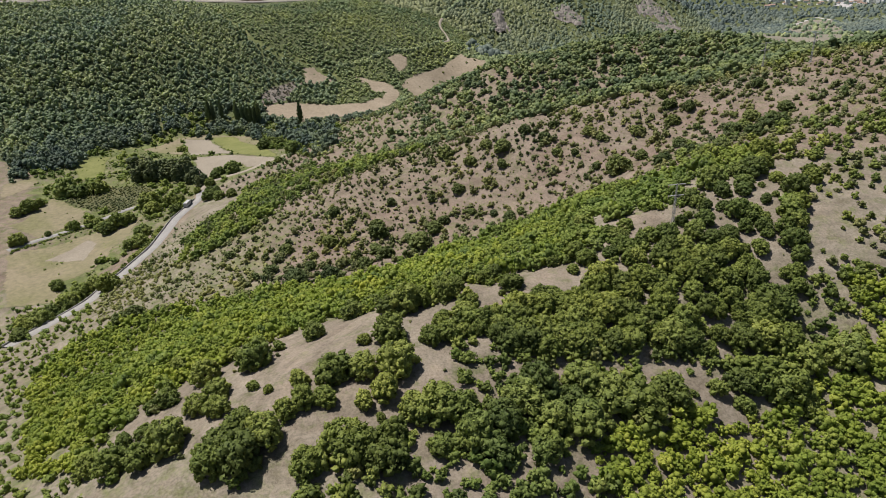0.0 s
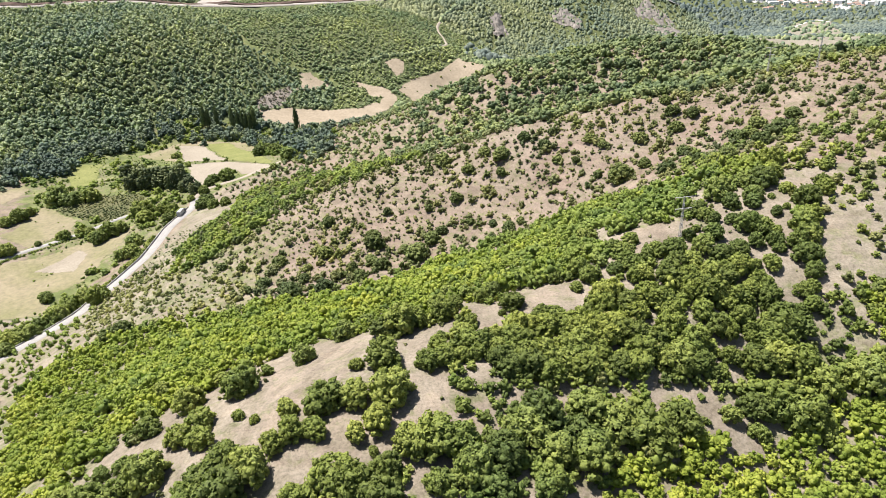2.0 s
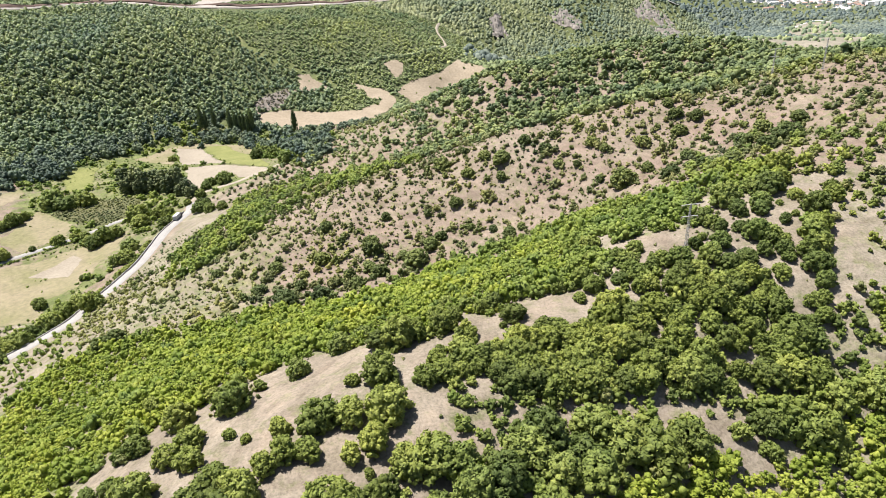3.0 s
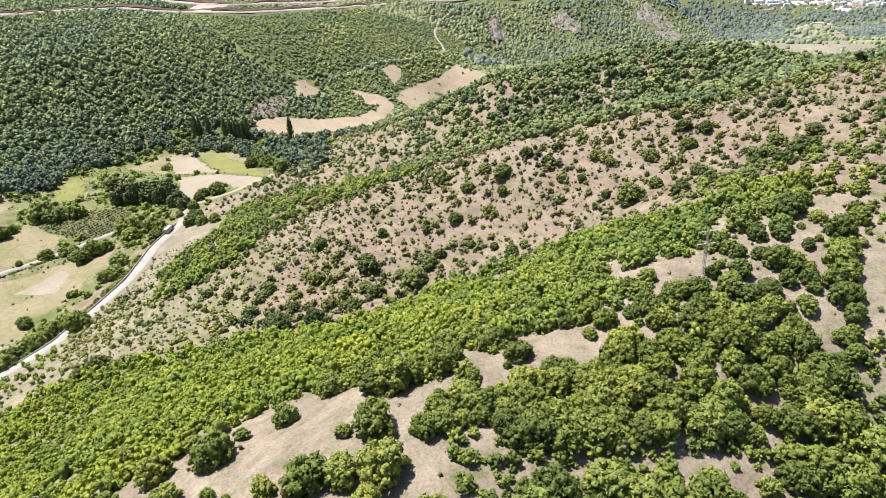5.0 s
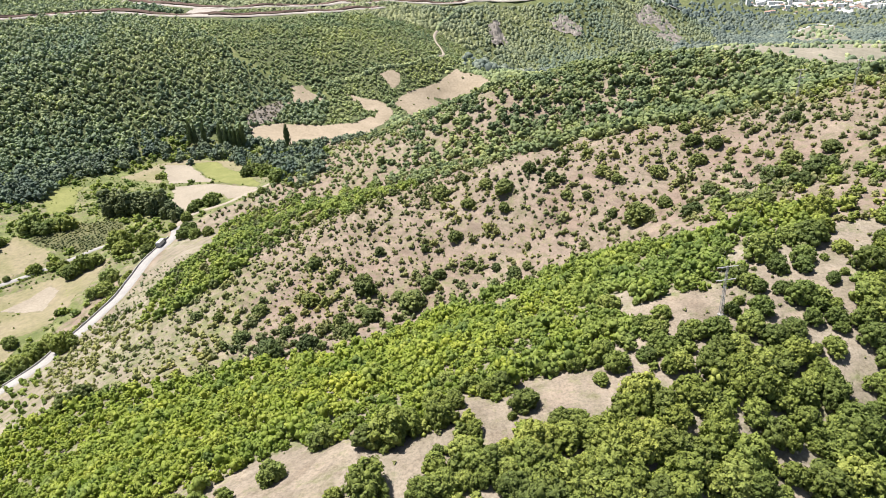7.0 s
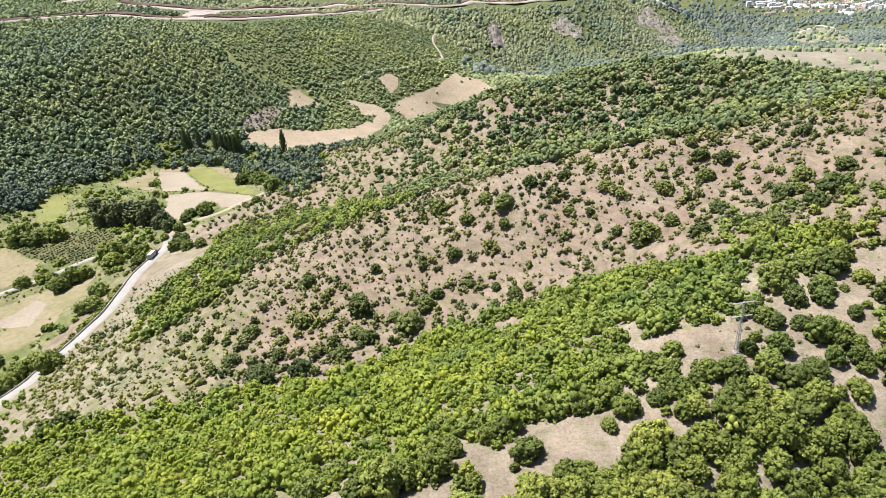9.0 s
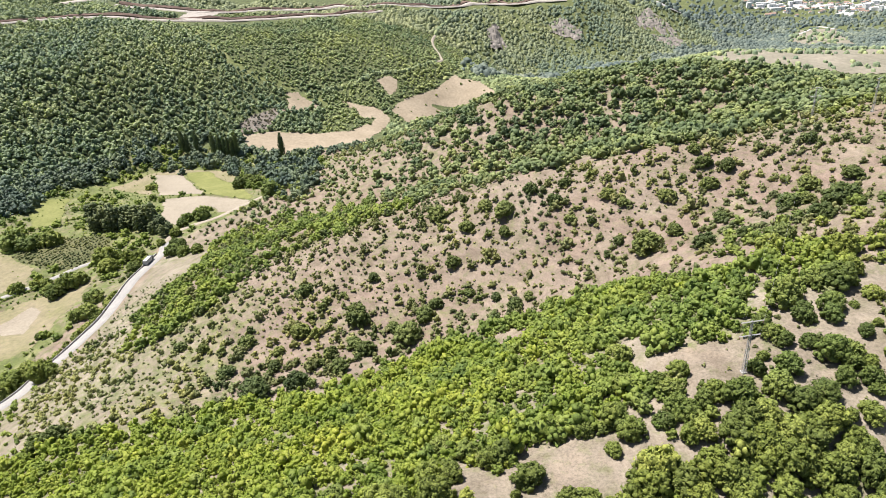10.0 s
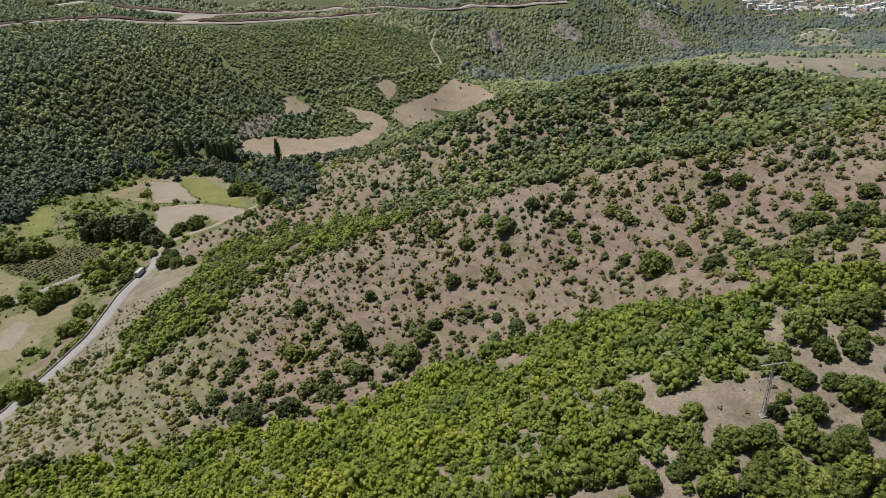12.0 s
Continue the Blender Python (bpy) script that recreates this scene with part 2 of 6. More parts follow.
FAR_TRACK = [(16, 1030), (12, 1005), (10, 985), (12, 960), (18, 930), (20, 905), (12, 893)]
CUT_LOWER = [(-520, 830), (-482, 857), (-461, 886), (-419, 912), (-377, 922), (-325, 930), (-290, 944), (-250, 960), (-204, 990), (-147, 1018), (-80, 1064), (-62, 1090)]
CUT_UPPER = [(-411, 1009), (-370, 1000), (-320, 985), (-280, 992), (-245, 1030), (-200, 1060), (-150, 1102), (-90, 1130), (-38, 1135), (24, 1165), (80, 1205), (130, 1255), (190, 1282), (255, 1302)]
CUT_TOP = [(-473, 990), (-454, 1030)]
CUT_YARD = [(-312, 946), (-285, 942), (-268, 992), (-300, 998)]
CRAG_EAST = [(405, 1385), (448, 1425), (466, 1405), (490, 1368), (494, 1326), (454, 1292), (426, 1335), (404, 1359)]
CRAG_SCAR = [(100, 1125), (117, 1148), (122, 1121), (121, 1085), (101, 1052), (98, 1098)]
CRAG_MIDDLE = [(205, 1215), (243, 1236), (272, 1205), (239, 1182), (211, 1192)]
FAR_HEDGE = [(-115, 801), (-75, 823), (-36, 840), (-6, 867), (12, 890)]
FAR_HEDGE_UPPER = [(15, 1026), (22, 1060), (33, 1100), (50, 1135), (71, 1169)]
SCRUB_TRACK = [(470, 1462), (492, 1450), (512, 1452), (535, 1470)]

# single trees (x, y, crown radius)
OAKS_SPUR = [(-10.3, 146.3, 4.2), (-13.9, 146.2, 3.3), (-6.9, 148.7, 3.0), (0.2, 150.0, 3.0), (-1.0, 155.9, 2.8), (2.8, 156.5, 2.5), (1.7, 167.3, 2.4), (6.9, 163.2, 2.3), (11.8, 159.7, 2.6), (13.7, 160.5, 2.6), (17.7, 152.3, 2.8), (-19.9, 155.7, 2.3), (-24.8, 150.9, 2.9), (6.0, 148.2, 1.7), (7.0, 145.1, 1.8), (4.4, 139.8, 2.6), (6.4, 136.5, 2.8), (-1.2, 136.2, 2.3), (-0.6, 140.8, 1.2), (-0.3, 131.2, 3.0), (-3.9, 130.0, 2.5), (3.9, 131.8, 1.9), (7.6, 132.1, 1.9), (5.8, 129.1, 0.8), (14.9, 148.9, 0.9), (9.6, 136.3, 2.5), (12.0, 138.4, 2.3), (12.6, 134.3, 2.2), (16.2, 137.1, 2.8), (18.2, 136.5, 2.8), (17.9, 141.5, 2.9), (20.3, 142.5, 2.6)]
OAKS_SPUR_B = [(24.2, 145.3, 2.7), (24.8, 142.2, 2.9), (27.7, 145.5, 2.4), (29.4, 142.5, 2.7), (33.0, 143.6, 2.7), (32.1, 139.6, 3.0), (13.1, 130.0, 2.7), (14.8, 127.6, 3.0), (18.9, 127.7, 3.3), (18.4, 131.1, 3.3), (22.7, 131.5, 3.4), (22.9, 127.0, 3.3), (26.5, 129.6, 3.4), (28.8, 134.9, 2.9), (25.7, 166.9, 2.0), (30.5, 164.6, 2.0), (25.7, 163.5, 1.3), (35.1, 157.3, 1.6)]
OAKS_WOOD = [(41.9, 151.3, 3.8), (40.0, 148.4, 3.1), (45.7, 147.8, 3.1), (51.3, 150.6, 3.2), (54.4, 149.2, 3.2), (47.2, 145.0, 2.8), (55.5, 145.6, 2.9), (54.6, 141.4, 3.4), (64.0, 146.3, 2.9), (62.7, 152.4, 3.0), (67.2, 151.5, 3.7), (62.6, 155.4, 3.4), (59.4, 156.8, 3.7), (69.3, 156.7, 3.4), (72.6, 155.7, 3.1), (71.2, 149.0, 2.4), (74.3, 150.9, 3.1), (78.4, 153.1, 2.4), (76.9, 149.4, 1.7), (73.7, 145.3, 2.7), (66.7, 142.6, 2.9), (68.6, 141.4, 2.3), (74.5, 142.9, 2.0), (74.2, 140.8, 1.7), (82.2, 150.0, 3.0), (83.0, 154.1, 2.2), (81.6, 156.1, 2.1), (82.5, 143.2, 4.1), (85.5, 142.2, 3.8), (79.6, 139.3, 3.7), (80.1, 142.7, 3.4), (72.5, 133.9, 3.9)]
OAKS_WOOD_B = [(78.1, 134.1, 4.0), (83.9, 134.3, 3.7), (67.0, 135.1, 2.3), (64.4, 136.6, 1.2), (63.9, 131.6, 1.9), (61.7, 131.5, 1.9), (59.5, 137.8, 3.5), (56.4, 135.5, 3.7), (52.9, 132.1, 3.6), (58.7, 132.8, 3.1), (49.5, 138.3, 3.4), (46.1, 134.7, 3.6), (43.6, 130.3, 3.5), (39.4, 130.3, 2.9), (38.4, 138.2, 3.3), (42.1, 139.6, 3.0), (34.5, 140.7, 3.3), (37.2, 142.2, 2.7), (32.2, 135.8, 3.5), (34.9, 133.5, 3.2), (29.2, 132.1, 3.4), (31.5, 128.8, 3.4), (31.5, 142.2, 3.0), (41.6, 141.9, 3.0), (45.5, 139.6, 3.0), (51.0, 135.8, 2.4), (91.6, 151.6, 2.2), (94.1, 152.8, 1.8), (89.6, 147.4, 1.8), (92.2, 148.1, 2.2)]
OAKS_UPPER = [(97.7, 226.1, 4.3), (86.7, 197.1, 5.0), (87.6, 189.1, 3.3), (94.8, 190.8, 3.3), (93.1, 187.3, 2.9), (101.1, 200.8, 5.3), (106.5, 203.4, 3.1), (108.6, 212.2, 4.2), (96.9, 202.3, 3.5), (86.6, 175.5, 3.8), (90.9, 175.8, 2.7), (84.0, 179.7, 2.3), (76.0, 172.8, 3.3), (79.0, 180.8, 2.3), (77.9, 183.3, 2.7), (76.4, 186.4, 3.1), (77.8, 201.8, 2.5), (105.7, 193.3, 2.6), (100.1, 190.6, 1.3), (96.8, 180.5, 2.0), (100.7, 182.7, 1.2), (86.2, 168.8, 2.6), (89.2, 172.3, 2.3), (93.0, 171.9, 1.9), (91.0, 168.1, 2.7), (91.2, 165.6, 1.9), (103.9, 175.6, 4.0), (107.4, 184.3, 4.2), (100.2, 171.6, 4.7), (100.7, 168.7, 3.9), (96.5, 166.5, 3.4), (115.4, 190.1, 3.1)]
OAKS_UPPER_B = [(117.0, 195.1, 2.7), (96.4, 161.6, 3.8), (96.5, 156.8, 3.0), (87.3, 160.5, 2.9), (83.0, 160.5, 1.8), (79.6, 164.8, 3.6), (77.6, 158.9, 3.9), (74.6, 163.6, 3.6), (73.5, 158.0, 3.5), (71.0, 167.3, 3.6), (65.8, 160.7, 3.8), (62.8, 166.1, 3.8), (61.4, 159.2, 4.1), (58.7, 168.6, 2.5), (55.9, 166.2, 2.4), (51.9, 163.8, 2.7), (50.1, 166.3, 2.7), (50.4, 171.2, 2.8), (48.4, 173.4, 2.8), (54.2, 176.9, 2.8), (51.3, 187.4, 1.1), (69.6, 173.1, 2.2), (72.6, 176.9, 1.5), (42.2, 175.5, 3.2), (45.2, 189.6, 3.5), (37.1, 165.9, 3.4), (39.7, 160.7, 3.0), (46.4, 162.3, 2.3), (52.7, 158.8, 3.0), (50.1, 158.1, 2.3)]
OAKS_CREST = [(-44.2, 120.4, 1.3), (-40.1, 118.0, 1.0), (-34.4, 108.8, 2.3), (-58.8, 130.5, 3.1), (-69.1, 141.4, 2.7), (-52.7, 120.7, 3.0), (-50.7, 114.3, 2.6), (-56.1, 116.6, 2.5), (-66.3, 124.5, 2.8), (-70.1, 123.5, 1.6), (-67.5, 113.6, 2.0), (-59.6, 107.4, 4.0), (-64.5, 104.8, 3.0), (-72.6, 113.3, 1.8), (-78.2, 107.9, 2.8), (-71.1, 104.9, 3.4), (-46.5, 131.8, 3.9), (-54.2, 140.1, 1.9), (-42.3, 138.4, 1.4), (-135.2, 236.3, 4.1), (-27.9, 95.8, 3.5), (-43.7, 106.0, 3.8), (-37.9, 103.2, 3.7), (-46.6, 102.2, 3.8), (-41.7, 98.2, 4.3), (-48.0, 98.4, 3.7)]
OAKS_LOWER = [(-33.8, 141.6, 2.6), (-19.8, 131.3, 1.5), (-13.4, 131.5, 4.1), (-11.4, 120.0, 4.3), (-25.0, 118.8, 3.9), (-19.3, 119.6, 3.2), (-31.0, 111.2, 2.7), (-26.4, 111.1, 2.5), (-33.0, 118.5, 2.1), (-13.8, 112.1, 2.9), (-17.9, 109.6, 2.0), (-14.3, 106.1, 1.0), (-2.8, 108.1, 4.6), (1.6, 107.3, 3.9), (-7.3, 107.4, 3.3), (-2.5, 99.1, 2.2), (2.1, 100.3, 1.9), (-21.5, 99.8, 3.8), (-17.8, 97.7, 3.8), (-11.5, 101.0, 2.9), (-12.4, 95.7, 4.0), (5.0, 102.0, 3.9), (8.4, 99.3, 3.5), (10.9, 105.4, 3.9), (16.1, 111.4, 4.4), (19.2, 114.8, 4.2), (19.0, 101.1, 3.6), (21.3, 107.4, 3.7), (25.3, 111.3, 3.8)]
OAKS_HOLLOW = [(30.3, 118.5, 4.0), (35.0, 115.0, 4.7), (42.1, 113.3, 5.4), (49.0, 117.3, 4.1), (27.9, 107.1, 4.5), (61.9, 120.9, 2.0), (67.3, 117.7, 2.0), (67.9, 123.2, 3.3), (74.0, 124.2, 5.0), (79.2, 122.3, 5.0), (82.5, 119.5, 2.9), (87.1, 129.5, 3.6), (96.1, 130.1, 4.5)]
OAKS = [(x, y, 1.12 * r) for x, y, r in OAKS_SPUR + OAKS_SPUR_B + OAKS_WOOD + OAKS_WOOD_B + OAKS_CREST + OAKS_LOWER + OAKS_HOLLOW] + [(x, y, 0.92 * r) for x, y, r in OAKS_UPPER + OAKS_UPPER_B]
HILL_OAKS = [(77.3, 268.5, 6.0), (107.6, 293.3, 3.4), (92.3, 293.4, 3.5), (72.5, 306.5, 3.2), (52.6, 314.3, 3.2), (44.4, 326.4, 3.3), (31.7, 319.6, 4.9), (31.1, 308.3, 2.8), (16.1, 319.3, 3.3), (56.7, 302.0, 2.5), (64.3, 297.1, 2.0), (87.7, 271.1, 2.9), (90.9, 253.1, 4.0), (98.9, 243.2, 2.8), (121.1, 262.0, 4.3), (127.5, 261.6, 2.9), (103.2, 232.0, 4.3), (133.3, 271.7, 3.8), (102.1, 267.6, 2.9), (109.8, 305.8, 3.3), (109.6, 316.0, 3.0), (117.0, 300.3, 3.2), (147.6, 300.8, 3.0), (145.0, 267.8, 3.5), (133.6, 253.0, 5.6), (120.8, 241.3, 4.0), (15.9, 342.4, 2.5), (58.6, 324.5, 2.9), (76.7, 298.4, 2.4), (70.4, 280.3, 2.3), (3.7, 336.3, 5.0), (24.7, 327.9, 3.4)]
HILL_OAKS_B = [(-29.8, 282.3, 5.4), (-10.3, 267.6, 5.9), (-3.5, 277.8, 4.0), (-48.4, 246.8, 4.4), (-61.8, 241.2, 5.7), (-52.0, 278.3, 3.9), (-73.1, 276.5, 3.6), (-29.8, 266.9, 3.7), (-34.1, 252.6, 3.6), (-38.5, 262.9, 2.7), (-25.4, 263.0, 3.7), (30.2, 267.5, 3.2), (35.6, 270.7, 2.2), (8.9, 303.2, 3.6), (-15.9, 275.6, 2.8), (1.3, 283.9, 2.8), (-24.7, 305.7, 2.6), (-53.5, 303.1, 3.1), (-90.7, 277.0, 2.5), (-129.7, 237.4, 4.0), (-101.1, 281.6, 2.6), (-59.3, 260.0, 2.7), (-59.2, 269.6, 2.4), (-76.7, 258.6, 3.4), (14.4, 286.0, 2.4), (24.3, 278.0, 2.3)]
HILL_OAKS_ALL = HILL_OAKS + HILL_OAKS_B
VALLEY_TREES = [(-278.5, 464.7, 12.1), (-267.1, 460.5, 8.3), (-248.8, 407.3, 4.8), (-259.7, 398.6, 3.0), (-215.8, 406.3, 7.3), (-226.5, 403.8, 5.3), (-237.4, 410.9, 4.3), (-206.1, 353.6, 2.6), (-189.2, 383.2, 7.0), (-183.1, 364.0, 6.7), (-189.1, 365.1, 6.0), (-198.5, 421.3, 8.4), (-178.2, 308.4, 7.7), (-188.6, 315.2, 6.2), (-195.7, 310.8, 7.9), (-196.4, 299.9, 7.1), (-218.3, 328.4, 5.5), (-201.7, 283.2, 6.9), (-208.5, 280.0, 6.9), (-202.6, 266.1, 5.7), (-202.2, 293.1, 5.0), (-272.0, 386.0, 6.4), (-289.9, 433.9, 7.0), (-293.9, 426.5, 5.8), (-287.4, 442.8, 4.7), (-202.9, 277.2, 4.9)]
VALLEY_TREES_NORTH = [(-237.3, 591.0, 4.7), (-217.5, 546.4, 3.8), (-206.0, 535.5, 2.8), (-160.1, 487.9, 7.2), (-169.8, 486.7, 5.2), (-170.7, 477.9, 5.1), (-177.8, 546.4, 1.9), (-204.0, 433.3, 8.7), (-211.4, 411.4, 6.8), (-231.9, 411.6, 4.8), (-219.7, 398.4, 6.7), (-265.6, 465.0, 7.6), (-254.9, 466.0, 8.6), (-245.8, 407.2, 4.9), (-117.6, 517.6, 8.4), (-124.9, 494.5, 4.1), (-131.7, 489.4, 3.0), (-151.4, 556.7, 6.9), (-148.7, 571.9, 7.1), (-138.2, 557.3, 6.9), (-180.2, 416.6, 5.1), (-182.6, 431.1, 6.1), (-191.3, 434.8, 5.4), (-160.4, 428.6, 5.9), (-165.0, 446.0, 4.6), (-158.5, 440.0, 4.2), (-176.0, 450.0, 4.0), (-170.0, 462.0, 4.4), (-151.3, 422.7, 5.0), (-141.4, 419.4, 5.0)]
GROVE = [(-232.5, 485.0, 9.1), (-221.8, 483.2, 9.8), (-211.8, 483.9, 8.9), (-200.1, 480.1, 8.8), (-189.5, 475.5, 8.2), (-179.9, 468.0, 6.4)]
POPLARS = [(-232, 666), (-227, 665), (-220, 669), (-204, 667), (-198, 665), (-193, 664), (-189, 662), (-184, 659), (-181, 661), (-136, 649)]

# ---- materials ----
def shade(name, roughness=0.9):
    m = bpy.data.materials.new(name)
    m.use_nodes = True
    t = m.node_tree
    p = t.nodes["Principled BSDF"]
    p.inputs["Roughness"].default_value = roughness
    p.inputs["Specular IOR Level"].default_value = 0.2
    return m, t, p


def node(t, kind, **values):
    n = t.nodes.new(kind)
    for key, value in values.items():
        n.inputs[key].default_value = value
    return n


def noise_at(t, scale, detail=4.0, rough_=0.6):
    """A noise value on world places, scale in lumps a metre."""
    geo = t.nodes.new("ShaderNodeNewGeometry")
    n = node(t, "ShaderNodeTexNoise", Scale=scale, Detail=detail, Roughness=rough_)
    t.links.new(geo.outputs["Position"], n.inputs["Vector"])
    return n.outputs[0]


def ramp(t, fac, stops):
    r = t.nodes.new("ShaderNodeValToRGB")
    e = r.color_ramp.elements
    while len(e) < len(stops):
        e.new(0.5)
    for el, (pos, col) in zip(e, stops):
        el.position, el.color = pos, (*col, 1)
    t.links.new(fac, r.inputs[0])
    return r.outputs[0]


def mixed(t, fac, a, b, mode="MIX"):
    m = t.nodes.new("ShaderNodeMix")
    m.data_type, m.blend_type = "RGBA", mode
    for value, i in ((fac, 0), (a, 6), (b, 7)):
        if isinstance(value, (int, float)):
            m.inputs[i].default_value = value
        elif isinstance(value, tuple):
            m.inputs[i].default_value = (*value, 1)
        else:
            t.links.new(value, m.inputs[i])
    return m.outputs[2]


def bumped(t, p, scale, strength, distance):
    b = node(t, "ShaderNodeBump", Strength=strength, Distance=distance)
    t.links.new(noise_at(t, scale, 6.0, 0.65), b.inputs["Height"])
    t.links.new(b.outputs[0], p.inputs["Normal"])


def soil(name, low, high, scale=0.06, fine=1.2, roughness=0.95, bump=0.25):
    m, t, p = shade(name, roughness)
    base = ramp(t, noise_at(t, scale, 5.0), [(0.35, low), (0.65, high)])
    grain = ramp(t, noise_at(t, fine, 5.0, 0.7), [(0.3, (0.72, 0.72, 0.70)), (0.7, (1.15, 1.13, 1.10))])
    t.links.new(mixed(t, 1.0, base, grain, "MULTIPLY"), p.inputs["Base Color"])
    bumped(t, p, 2.0, 0.5, bump)
    return m


def leaves(name, dark, mid, bright, zone=0.03, glow=0.26, leaf=2.6, depth=1.0, relief=0.8, stand=1.0):
    """Foliage: tone by stand, by plant and by leaf clump; some light passes through."""
    m, t, p = shade(name, 0.65)
    geo = t.nodes.new("ShaderNodeNewGeometry")
    tone = t.nodes.new("ShaderNodeAttribute")
    tone.attribute_name = "tone"
    each = t.nodes.new("ShaderNodeObjectInfo")
    both = t.nodes.new("ShaderNodeMath")
    both.operation = "ADD"
    t.links.new(tone.outputs["Fac"], both.inputs[0])
    t.links.new(each.outputs["Random"], both.inputs[1])
    part_ = t.nodes.new("ShaderNodeMath")
    part_.operation = "FRACT"
    t.links.new(both.outputs[0], part_.inputs[0])
    a = ramp(t, part_.outputs[0], [(0.05, dark), (0.5, mid), (0.97, bright)])
    b = ramp(t, noise_at(t, zone, 3.0), [(0.35, (1 - 0.24 * stand, 1 - 0.17 * stand, 1 - 0.10 * stand)), (0.65, (1 + 0.16 * stand, 1 + 0.10 * stand, 1 - 0.04 * stand))])
    c = ramp(t, geo.outputs["Random Per Island"], [(0.0, (1 - 0.18 * depth, 1 - 0.15 * depth, 1 - 0.15 * depth)), (1.0, (1 + 0.18 * depth, 1 + 0.15 * depth, 1 + 0.14 * depth))])
    fine = ramp(t, noise_at(t, leaf, 4.0, 0.75), [(0.36, (1 - 0.40 * depth, 1 - 0.38 * depth, 1 - 0.40 * depth)), (0.62, (1 + 0.28 * depth, 1 + 0.27 * depth, 1 + 0.25 * depth))])
    colour = mixed(t, 1.0, mixed(t, 1.0, a, b, "MULTIPLY"), mixed(t, 1.0, c, fine, "MULTIPLY"), "MULTIPLY")
    t.links.new(colour, p.inputs["Base Color"])
    bumped(t, p, leaf * 0.8, relief, 0.55 / leaf)
    tr = t.nodes.new("ShaderNodeBsdfTranslucent")
    t.links.new(mixed(t, 1.0, colour, (0.95, 1.10, 0.6), "MULTIPLY"), tr.inputs["Color"])
    mix = t.nodes.new("ShaderNodeMixShader")
    mix.inputs[0].default_value = glow
    t.links.new(p.outputs[0], mix.inputs[1])
    t.links.new(tr.outputs[0], mix.inputs[2])
    t.links.new(mix.outputs[0], t.nodes["Material Output"].inputs["Surface"])
    return m


def plain(name, colour, roughness=0.6, metal=0.0, grain=3.0):
    m, t, p = shade(name, roughness)
    p.inputs["Metallic"].default_value = metal
    low = tuple(c * 0.82 for c in colour)
    high = tuple(min(1.0, c * 1.12) for c in colour)
    t.links.new(ramp(t, noise_at(t, grain, 5.0), [(0.35, low), (0.65, high)]), p.inputs["Base Color"])
    return m


